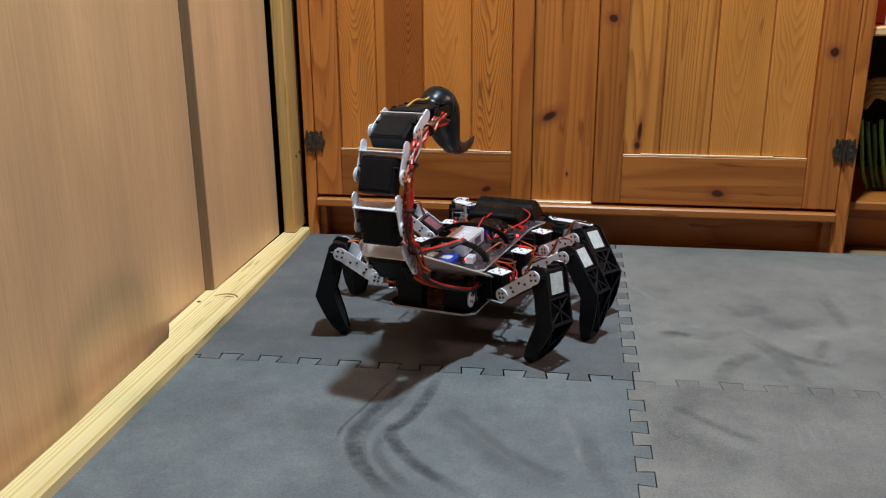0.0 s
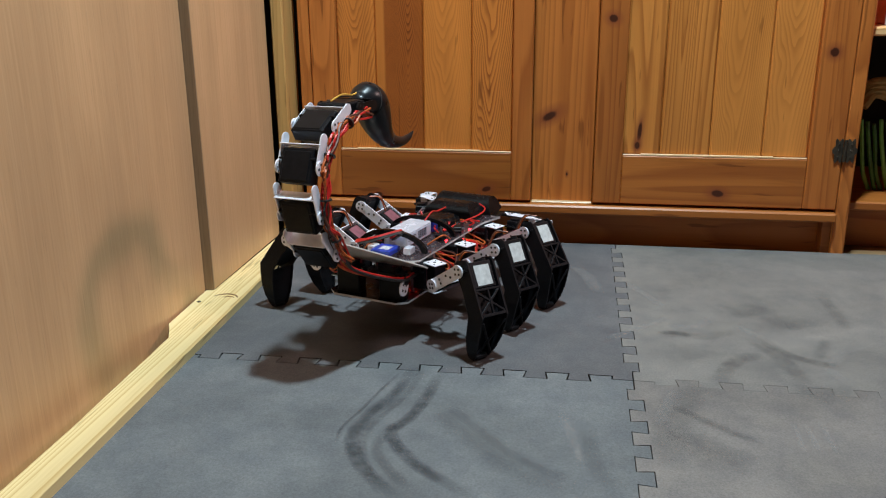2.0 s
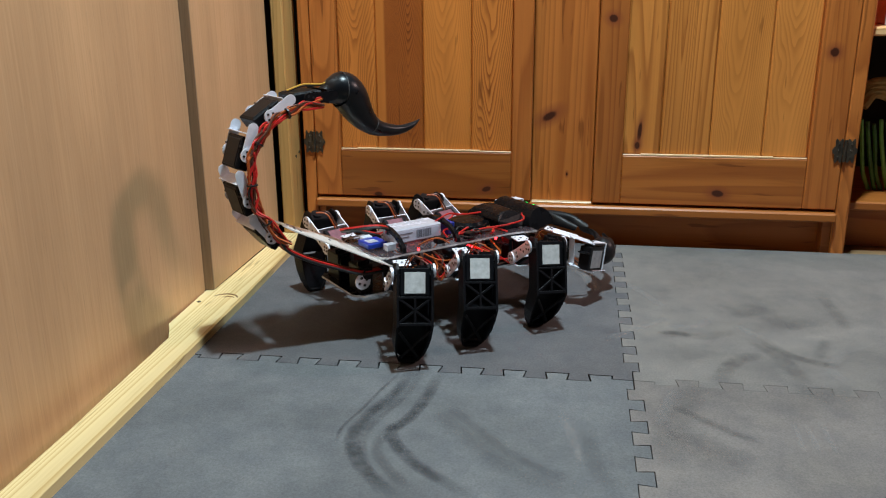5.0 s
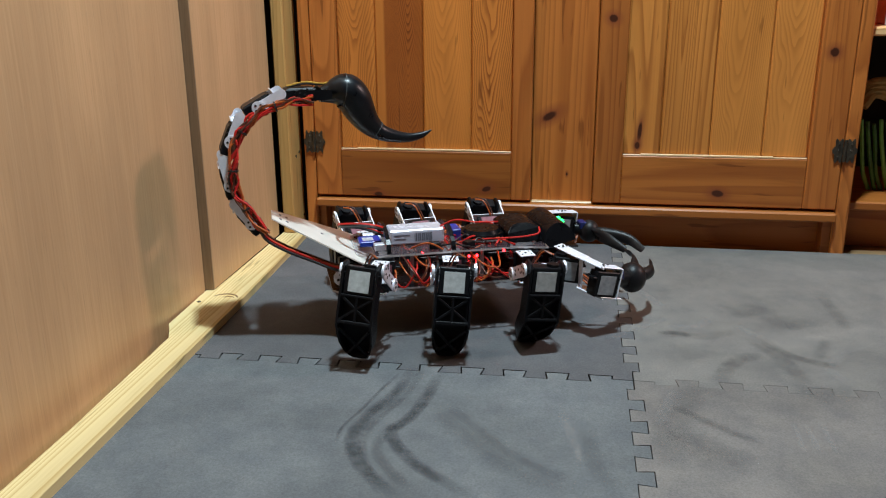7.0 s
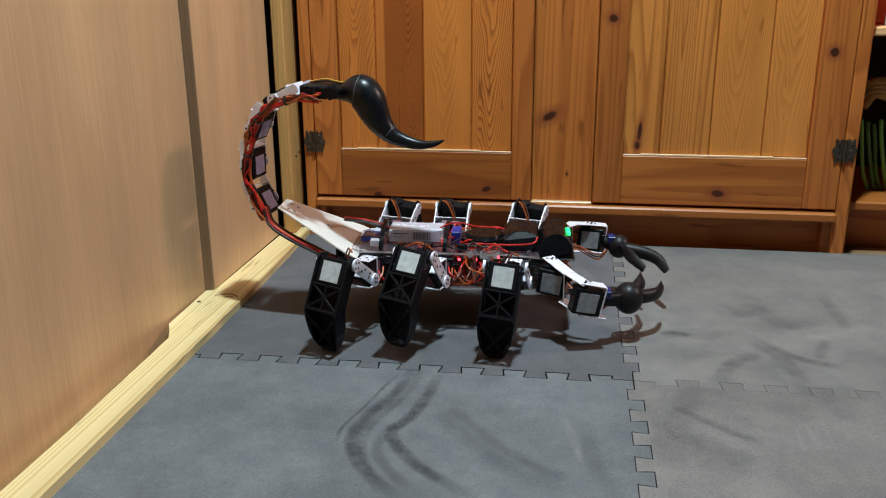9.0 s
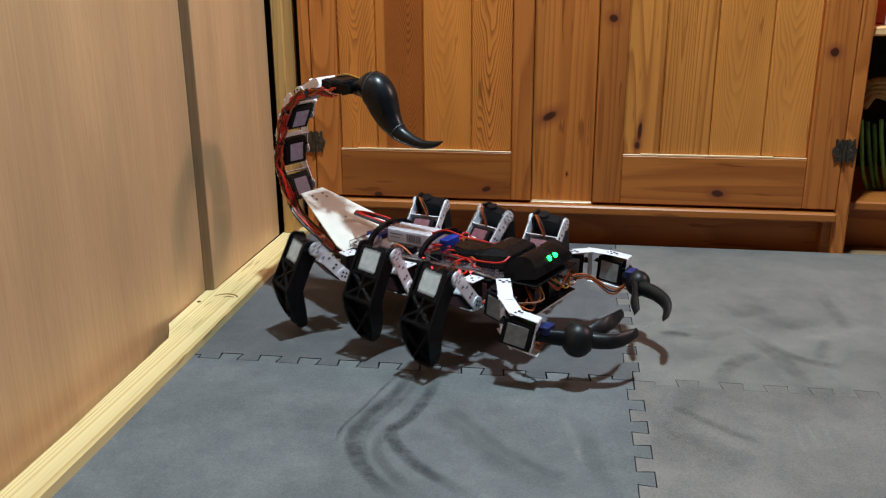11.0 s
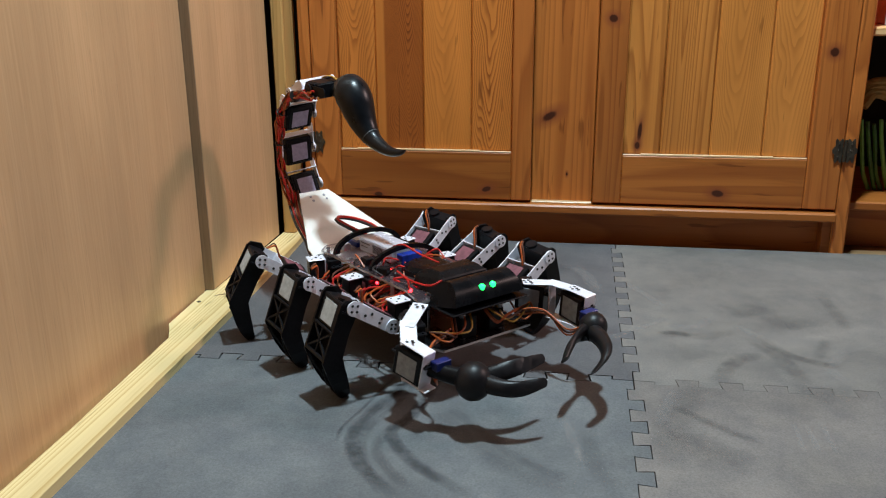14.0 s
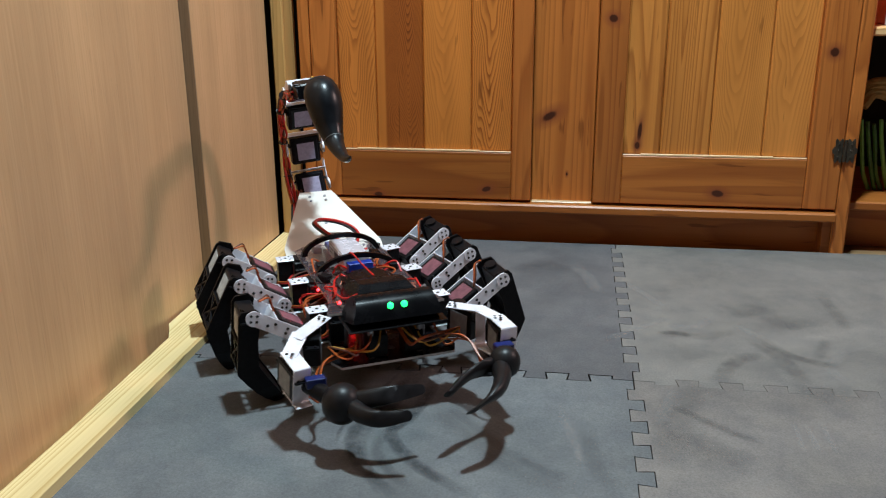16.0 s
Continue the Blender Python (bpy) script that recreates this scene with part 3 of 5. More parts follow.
# ---- the walking scorpion machine ----
servo_black = plain("servo_black", (0.007, 0.007, 0.0085), 0.32, spread=0.3, scale=120)
print_black = plain("print_black", (0.006, 0.006, 0.0075), 0.42, spread=0.35, scale=300, bump=0.25)
gloss_black = plain("gloss_black", (0.005, 0.005, 0.006), 0.26, spread=0.3, scale=40)
finger_black = plain("finger_black", (0.009, 0.008, 0.009), 0.40, spread=0.35, scale=90, bump=0.15)
sting_black = plain("sting_black", (0.006, 0.007, 0.009), 0.30, spread=0.4, scale=60, bump=0.15)
alloy_white = plain("alloy_white", (0.84, 0.84, 0.92), 0.36, 0.25, spread=0.08, scale=90)
# clear acrylic tail sheet: the lamp's glare is put into a near-white colour
glare_sheet = plain("glare_sheet", (0.88, 0.85, 0.79), 0.36, 0.25, spread=0.04, scale=30)
glare_sheet.node_tree.nodes["Principled BSDF"].inputs["Alpha"].default_value = 0.94
label_grey = plain("label_grey", (0.46, 0.48, 0.48), 0.6, spread=0.18, scale=140)
label_slate = plain("label_slate", (0.26, 0.28, 0.30), 0.55, spread=0.25, scale=140)
label_wine = plain("label_wine", (0.20, 0.07, 0.09), 0.5, spread=0.3, scale=140)
label_lilac = plain("label_lilac", (0.34, 0.31, 0.44), 0.55, spread=0.2, scale=140)
screw_steel = plain("screw_steel", (0.35, 0.35, 0.38), 0.3, 0.9)
hole_black = plain("hole_black", (0.01, 0.01, 0.012), 0.6)
wire_red = plain("wire_red", (0.55, 0.016, 0.012), 0.4)
wire_orange = plain("wire_orange", (0.42, 0.085, 0.014), 0.4)
wire_brown = plain("wire_brown", (0.10, 0.03, 0.016), 0.45)
wire_yellow = plain("wire_yellow", (0.60, 0.33, 0.05), 0.45)
wire_black = plain("wire_black", (0.013, 0.013, 0.014), 0.4)
pack_wrap = plain("pack_wrap", (0.62, 0.61, 0.68), 0.25, 0.2, spread=0.1, scale=50)
pack_pale = plain("pack_pale", (0.55, 0.57, 0.68), 0.35, spread=0.1)
pack_dark = plain("pack_dark", (0.10, 0.10, 0.13), 0.4)
blue_dark = plain("blue_dark", (0.006, 0.014, 0.10), 0.35, spread=0.3)
blue_part = plain("blue_part", (0.010, 0.035, 0.30), 0.3, spread=0.3)
eye_green = plain("eye_green", (0.012, 1.0, 0.13), 0.3, spread=0.0, glow=4.0, bump=0)
led_red = plain("led_red", (1.0, 0.004, 0.006), 0.3, spread=0.0, glow=60.0, bump=0)


sting_black.node_tree.nodes["Principled BSDF"].inputs["Specular IOR Level"].default_value = 0.28
finger_black.node_tree.nodes["Principled BSDF"].inputs["Specular IOR Level"].default_value = 0.25
gloss_black.node_tree.nodes["Principled BSDF"].inputs["Specular IOR Level"].default_value = 0.12
for black in (servo_black, print_black):
    black.node_tree.nodes["Principled BSDF"].inputs["Specular IOR Level"].default_value = 0.13


def acrylic(name, tint, alpha):
    s = Shade(name, 0.06)
    s.b.inputs["Base Color"].default_value = (*tint, 1)
    s.b.inputs["Alpha"].default_value = alpha
    return s.m


clear_sheet = acrylic("clear_sheet", (0.25, 0.18, 0.20), 0.13)
sheet_edge = plain("sheet_edge", (0.50, 0.47, 0.47), 0.25, spread=0.1)


def cable(ctrl, r=0.0011, n=6, seg=5):
    bm = bmesh.new()
    add_tube(bm, curve_points(ctrl, n), r, seg)
    return bm


def servo(parent, m, label_mat, faces=(1,), cable_mat=None):
    """A hobby servo: 40 x 20 x 37 mm body with flanges, horn boss, screws and pasted labels. Local: long side y, height z, label on +x."""
    bm = bmesh.new()
    add_box(bm, (-0.010, -0.020, -0.018), (0.010, 0.020, 0.019), 0.0012)
    add_box(bm, (-0.0095, -0.0265, 0.008), (0.0095, 0.0265, 0.0105), 0.0006)
    add_cyl(bm, 0.0085, 0.0085, 0.004, pose(0, 0.010, 0.0208), 14)
    for sy in (-1, 1):
        for sx in (-1, 1):
            add_cyl(bm, 0.0018, 0.0018, 0.002, pose(sx * 0.005, sy * 0.0235, 0.0112), 8)
    bmesh.ops.transform(bm, matrix=m, verts=bm.verts)
    body = part("servo", bm, servo_black, parent)
    for side in faces:
        bm = box((side * 0.0101, -0.014, -0.0145), (side * 0.0106, 0.014, 0.0135), 0.0002, m)
        part("servo_label", bm, label_mat, parent, "pale pasted paper label")
    return body


hole_mesh = {}


def plate_holes(parent, pts, m, r=0.0019):
    """Dark screw heads, each an object on one mesh."""
    if r not in hole_mesh:
        bm = bmesh.new()
        add_cyl(bm, r, r, 0.0006, None, 8)
        me = bpy.data.meshes.new("screw_head")
        bm.to_mesh(me)
        bm.free()
        me.materials.append(hole_black)
        hole_mesh[r] = me
    for x, y in pts:
        ob = new("screw_head", hole_mesh[r])
        ob.parent = parent
        ob.matrix_basis = m @ pose(x, y, 0)


def rounded(x0, x1, r, n=7):
    """A flat bar with round ends, along x."""
    o = []
    for k in range(n + 1):
        a = -math.pi / 2 + math.pi * k / n
        o.append((x1 + r * math.cos(a), r * math.sin(a)))
    for k in range(n + 1):
        a = math.pi / 2 + math.pi * k / n
        o.append((x0 + r * math.cos(a), r * math.sin(a)))
    return o


FEMUR, TIBIA, REACH, HIP_Z, HIP_Y = 0.063, 0.127, 0.028, 0.092, 0.078
HIP_X = {"front": 0.108, "middle": -0.004, "rear": -0.106}
UP = pose(0, 0, 0, 90, 0, 0)     # a flat outline in x, y stood up into x, z


def build_leg(robot):
    """Three moving parts, each drawn round its own joint, x outwards."""
    # coxa: U bracket on the hip axis with the lifting servo in it
    bm = bmesh.new()
    add_box(bm, (-0.010, -0.0115, 0.0195), (0.014, 0.0115, 0.0212), 0.0006)
    add_box(bm, (-0.010, -0.0115, -0.0212), (0.014, 0.0115, -0.0195), 0.0006)
    add_box(bm, (-0.0115, -0.0115, -0.0212), (-0.0098, 0.0115, 0.0212), 0.0005)
    coxa = part("hip_joint", bm, alloy_white, robot, "white alloy hip bracket of a leg")
    part("servo", box((-0.0097, -0.0104, -0.0190), (0.0125, 0.0104, 0.0192), 0.0012), servo_black, coxa)
    for y in (-0.0068, 0.0068):
        plate_holes(coxa, [(0.008, y), (-0.005, y)], pose(0, 0, 0.0215), 0.0012)
    plate_holes(coxa, [(0.0, 0.0)], pose(0.001, 0, 0.0215), 0.0020)
    part("servo_cable", cable([(REACH - 0.012, 0.012, -0.01), (0.0, 0.022, -0.006), (-0.016, 0.018, 0.006), (-0.03, 0.008, 0.004)], 0.0013), wire_orange, coxa)
    part("servo_cable", cable([(REACH - 0.012, 0.010, -0.012), (-0.002, 0.020, -0.010), (-0.018, 0.016, 0.000), (-0.032, 0.005, -0.002)], 0.0012), wire_red, coxa)

    # femur: two flat links with round ends, joined by a bridge
    bm = bmesh.new()
    for sy in (-1, 1):
        add_prism(bm, rounded(0.0, FEMUR, 0.0088), -0.0009, 0.0009, pose(0, sy * 0.0275, 0) @ UP)
        add_cyl(bm, 0.0095, 0.0095, 0.002, pose(FEMUR, sy * 0.0292, 0) @ UP, 18)
        add_cyl(bm, 0.0095, 0.0095, 0.002, pose(0.0, sy * 0.0292, 0) @ UP, 18)
    add_box(bm, (0.034, -0.0275, -0.0088), (0.0358, 0.0275, 0.0088), 0.0005)
    femur = part("upper_leg", bm, alloy_white, robot, "white alloy upper leg link")
    servo(femur, pose(0.012, 0, 0, 0, -90, 0), label_wine, (1, -1))
    for sy in (-1, 1):
        spots = [(FEMUR + 0.005 * math.cos(a), 0.005 * math.sin(a)) for a in (0.4, 1.97, 3.54, 5.1)] + [(0.004 * math.cos(a), 0.004 * math.sin(a)) for a in (0.4, 1.97, 3.54, 5.1)]
        plate_holes(femur, spots, pose(0, sy * 0.0304, 0) @ UP, 0.0017)
        plate_holes(femur, [(0.020, 0.003), (0.020, -0.003), (0.036, 0.003), (0.044, -0.002)], pose(0, sy * 0.0286, 0) @ UP, 0.0019)
    part("servo_cable", cable([(FEMUR, 0.016, 0.018), (FEMUR - 0.012, 0.006, 0.024), (FEMUR - 0.024, -0.002, 0.014), (0.028, -0.006, 0.004), (0.005, -0.008, -0.004)], 0.0013), wire_orange, femur)
    part("servo_cable", cable([(FEMUR, 0.013, 0.018), (FEMUR - 0.010, 0.003, 0.026), (FEMUR - 0.022, -0.005, 0.016), (0.026, -0.009, 0.006), (0.005, -0.010, -0.003)], 0.0011), wire_brown, femur)

    # tibia: printed boomerang with a servo at the knee, X braces and a tapered foot
    def side_plate(sy):
        bm = bmesh.new()
        upper = [(-0.011, 0.003), (-0.006, 0.011), (0.010, 0.013), (0.0155, 0.008), (0.0385, -0.064), (0.035, -0.071), (0.012, -0.064), (0.003, -0.030)]
        add_prism(bm, upper, -0.0016, 0.0016, pose(0, sy * 0.0232, 0) @ UP)
        # lower blade runs inwards to the toe, in strips that draw together
        strips = [(0.0385, 0.0115, -0.0640), (0.0320, 0.0070, -0.0810), (0.0250, 0.0020, -0.0970), (0.0165, -0.0025, -0.1120), (0.0080, -0.0060, -0.1230), (0.0030, -0.0050, -0.1270)]
        rings = []
        for xo, xi, z in strips:
            k = (-z - 0.064) / 0.063
            y = 0.0247 - 0.0130 * k ** 3
            rings.append([bm.verts.new(c) for c in ((xi, sy * (y - 0.0028), z + 0.002), (xo, sy * (y - 0.0028), z), (xo, sy * y, z), (xi, sy * y, z + 0.002))])
        for a, b in zip(rings, rings[1:]):
            for k in range(4):
                bm.faces.new((a[k], a[(k + 1) % 4], b[(k + 1) % 4], b[k]))
        bm.faces.new(rings[0])
        bm.faces.new(rings[-1][::-1])
        bmesh.ops.recalc_face_normals(bm, faces=bm.faces)
        return bm

    tibia = part("lower_leg", side_plate(1), print_black, robot, "black printed lower leg with X bracing and a blunt foot")
    part("side_plate", side_plate(-1), print_black, tibia)
    # outer face runs from the knee down to the elbow
    d = Vector((0.0375 - 0.0150, 0, -0.064 - 0.008))
    tilt = Matrix.Translation((0.0150, 0, 0.008)) @ Matrix.Rotation(math.atan2(d.x, -d.z), 4, "Y").inverted()
    servo(tibia, tilt @ pose(-0.0118, 0, -0.017), label_grey, (1,))
    for y0, y1, z0, z1 in ((-0.0215, 0.0215, -0.038, -0.070), (0.0215, -0.0215, -0.038, -0.070)):
        v0, v1 = Vector((-0.0015, y0, z0)), Vector((-0.0015, y1, z1))
        c = (v0 + v1) / 2
        ang = math.atan2(v1.y - v0.y, v1.z - v0.z)
        ln = (v1 - v0).length / 2
        part("brace", box((-0.0014, -0.0016, -ln), (0.0014, 0.0016, ln), 0.0004, tilt @ Matrix.Translation(c) @ Matrix.Rotation(-ang, 4, "X")), print_black, tibia)
    part("cross_bar", box((-0.003, -0.0216, -0.074), (0.001, 0.0216, -0.070), 0.0005, tilt), print_black, tibia)
    part("cross_bar", box((-0.003, -0.0216, -0.0385), (0.0005, 0.0216, -0.0355), 0.0005, tilt), print_black, tibia)
    part("brace", box((-0.0025, -0.0015, -0.071), (0.0005, 0.0015, -0.038), 0.0004, tilt), print_black, tibia)
    bm = bmesh.new()
    add_box(bm, (-0.0050, -0.0125, -0.1268), (0.0085, 0.0125, -0.1185), 0.003)
    part("toe", bm, print_black, tibia)
    # closed backs of the upper leg and the foot
    part("back_panel", box((-0.0155, -0.0216, -0.072), (-0.0140, 0.0216, -0.034), 0.0004, tilt), print_black, tibia)
    bm = bmesh.new()
    add_prism(bm, [(0.0130, -0.0650), (0.0085, -0.0815), (0.0035, -0.0970), (-0.0010, -0.1115), (-0.0030, -0.1180), (-0.0012, -0.1180), (0.0008, -0.1115), (0.0053, -0.0970), (0.0103, -0.0815), (0.0148, -0.0650)], -0.0212, 0.0212, UP)
    for v in bm.verts:
        v.co.y *= 1.0 - 0.45 * max(0.0, (-v.co.z - 0.085) / 0.033) ** 2
    part("back_panel", bm, print_black, tibia)
    # two spokes that cross in the foot
    for sy in (-1, 1):
        for y0, y1 in ((0.021, -0.012),):
            v0, v1 = Vector((0.0355, sy * y0, -0.0705)), Vector((0.0115, sy * y1, -0.1165 if y1 < 0 else -0.1130))
            q = (v1 - v0).to_track_quat("Z", "Y").to_matrix().to_4x4()
            part("brace", box((-0.0016, -0.0016, 0), (0.0016, 0.0016, (v1 - v0).length), 0.0004, Matrix.Translation(v0) @ q), print_black, tibia)
    return coxa, femur, tibia


def swept(points, radii, seg=20):
    """A smooth body of round sections along points."""
    bm = bmesh.new()
    pts, rad = curve_points(points, 5), curve_points([(r, 0, 0) for r in radii], 5)
    rings = []
    for i, p in enumerate(pts):
        d = (pts[min(i + 1, len(pts) - 1)] - pts[max(i - 1, 0)]).normalized()
        side = Vector((0, 1, 0))
        up = d.cross(side).normalized()
        r = max(0.0006, rad[i].x)
        rings.append([bm.verts.new(p + r * (math.cos(a) * side + math.sin(a) * up)) for a in [2 * math.pi * k / seg for k in range(seg)]])
    for a, b in zip(rings, rings[1:]):
        for k in range(seg):
            bm.faces.new((a[k], b[k], b[(k + 1) % seg], a[(k + 1) % seg]))
    bm.faces.new(rings[0])
    bm.faces.new(rings[-1][::-1])
    bmesh.ops.recalc_face_normals(bm, faces=bm.faces)
    return bm


TAIL_BASE = (-0.254, 0.0, 0.171)
TAIL_JOINT = (-0.052, 0.0, 0.087)


def build_tail(robot):
    """Five servos in a chain, the cable loom on the outside, and the sting; the upper part bends against the lower."""
    tail = empty("tail", pose(*TAIL_BASE))
    tail.parent = robot
    tagged(tail, "lower half of the curled tail of chained servos")
    upper = empty("upper_tail", pose(*TAIL_BASE))
    upper.parent = robot
    tagged(upper, "upper half of the tail with a black sting")
    O = Vector(TAIL_BASE)
    line = [Vector((x, 0, z)) - O for x, z in ((-0.262, 0.146), (-0.288, 0.181), (-0.305, 0.232), (-0.298, 0.284), (-0.268, 0.323), (-0.220, 0.341), (-0.160, 0.342))]
    dense = curve_points(line, 12)
    total = [0.0]
    for a, b in zip(dense, dense[1:]):
        total.append(total[-1] + (b - a).length)

    def at(s):
        s *= total[-1]
        for i in range(len(dense) - 1):
            if total[i + 1] >= s or i == len(dense) - 2:
                f = (s - total[i]) / (total[i + 1] - total[i])
                return dense[i].lerp(dense[i + 1], f), (dense[i + 1] - dense[i]).normalized()

    def frame_at(s):
        p, d = at(s)
        y = Vector((0, 1, 0))
        x = y.cross(d)
        return Matrix(((x.x, y.x, d.x, p.x), (x.y, y.y, d.y, p.y), (x.z, y.z, d.z, p.z), (0, 0, 0, 1)))

    for k in range(5):
        m = frame_at(0.095 + 0.195 * k)
        half = tail if k < 2 else upper
        servo(half, m @ pose(0, 0, 0), label_lilac, (1,))
        part("servo_holder", box((-0.0088, -0.0232, -0.0205), (0.0088, 0.0232, 0.0225), 0.0014, m), print_black, half)
        bm = bmesh.new()
        for sy in (-1, 1):
            add_prism(bm, rounded(-0.010, 0.024, 0.0070), -0.0008, 0.0008, m @ pose(0, sy * 0.0283, 0.012, 0, -90, 0) @ UP)
            add_cyl(bm, 0.0092, 0.0092, 0.0022, m @ pose(0, sy * 0.0302, 0.0, 90, 0, 0), 16)
        add_box(bm, (-0.0098, -0.029, 0.0265), (0.0098, 0.029, 0.0280), 0.0005, m)
        part("bracket", bm, alloy_white if k < 4 else servo_black, half, "white alloy U bracket" if k < 4 else "black end bracket")
        for sy in (-1, 1):
            plate_holes(half, [(0.005 * math.cos(a), 0.005 * math.sin(a)) for a in (0.4, 1.97, 3.54, 5.1)], m @ pose(0, sy * 0.0314, 0, 90, 0, 0), 0.0017)
    # cable loom
    rng = random.Random(4)
    for k, mat in enumerate((wire_red, wire_brown, wire_orange, wire_orange, wire_red, wire_brown, wire_red, wire_black, wire_orange, wire_brown, wire_orange, wire_red)):
        pts = []
        for i in range(13):
            s = 0.02 + 0.90 * i / 12
            m = frame_at(s)
            pts.append(m @ Vector((0.007 + rng.uniform(-0.008, 0.006), -0.0318 - rng.uniform(0.001, 0.008) + 0.0005 * k, rng.uniform(-0.002, 0.002))))
        part("loom_cable", cable(pts[:7], 0.0016, 4), mat, tail)
        part("loom_cable", cable(pts[5:], 0.0016, 4), mat, upper)
    for s in (0.17, 0.36, 0.55, 0.75):
        m = frame_at(s)
        bm = bmesh.new()
        add_cyl(bm, 0.0075, 0.0075, 0.002, m @ pose(0.007, -0.0345, 0), 10)
        part("cable_tie", bm, wire_black, tail if s < 0.4 else upper)
    # sting
    neck = [(-0.172, 0.341, 0.010), (-0.158, 0.342, 0.0135), (-0.147, 0.344, 0.0200), (-0.133, 0.344, 0.0252), (-0.122, 0.333, 0.0252), (-0.113, 0.315, 0.0222), (-0.102, 0.298, 0.0176), (-0.086, 0.284, 0.0126), (-0.064, 0.276, 0.0092), (-0.042, 0.273, 0.0067), (-0.022, 0.276, 0.0045), (-0.008, 0.282, 0.001)]
    pts = [Vector((x, 0, z)) - O for x, z, r in neck]
    part("sting", swept(pts, [r for x, z, r in neck], 24), sting_black, upper, "glossy black bulb drawn out into a hooked sting", smooth=True)
    seam = plain("seam_grey", (0.045, 0.05, 0.052), 0.5)
    curve = curve_points(pts, 5)
    rad = curve_points([(r, 0, 0) for x, z, r in neck], 5)
    for i, w in ((14, 0.0006), (34, 0.0006)):
        d = (curve[i + 1] - curve[i - 1]).normalized()
        q = d.to_track_quat("Z", "Y").to_matrix().to_4x4()
        bm = bmesh.new()
        add_cyl(bm, rad[i].x + 0.0004, rad[i].x + 0.0004, 0.0012, Matrix.Translation(curve[i]) @ q, 24)
        part("seam_ring", bm, seam, upper)
    part("sting_wire", cable([Vector(p) - O for p in ((-0.215, 0.004, 0.354), (-0.19, 0.003, 0.359), (-0.165, 0.002, 0.356), (-0.148, 0.0, 0.36))], 0.0012), wire_yellow, upper)
    part("sting_wire", cable([Vector(p) - O for p in ((-0.215, 0.008, 0.352), (-0.19, 0.008, 0.356), (-0.168, 0.006, 0.354), (-0.15, 0.004, 0.355))], 0.0014), wire_black, upper)
    return tail, upper


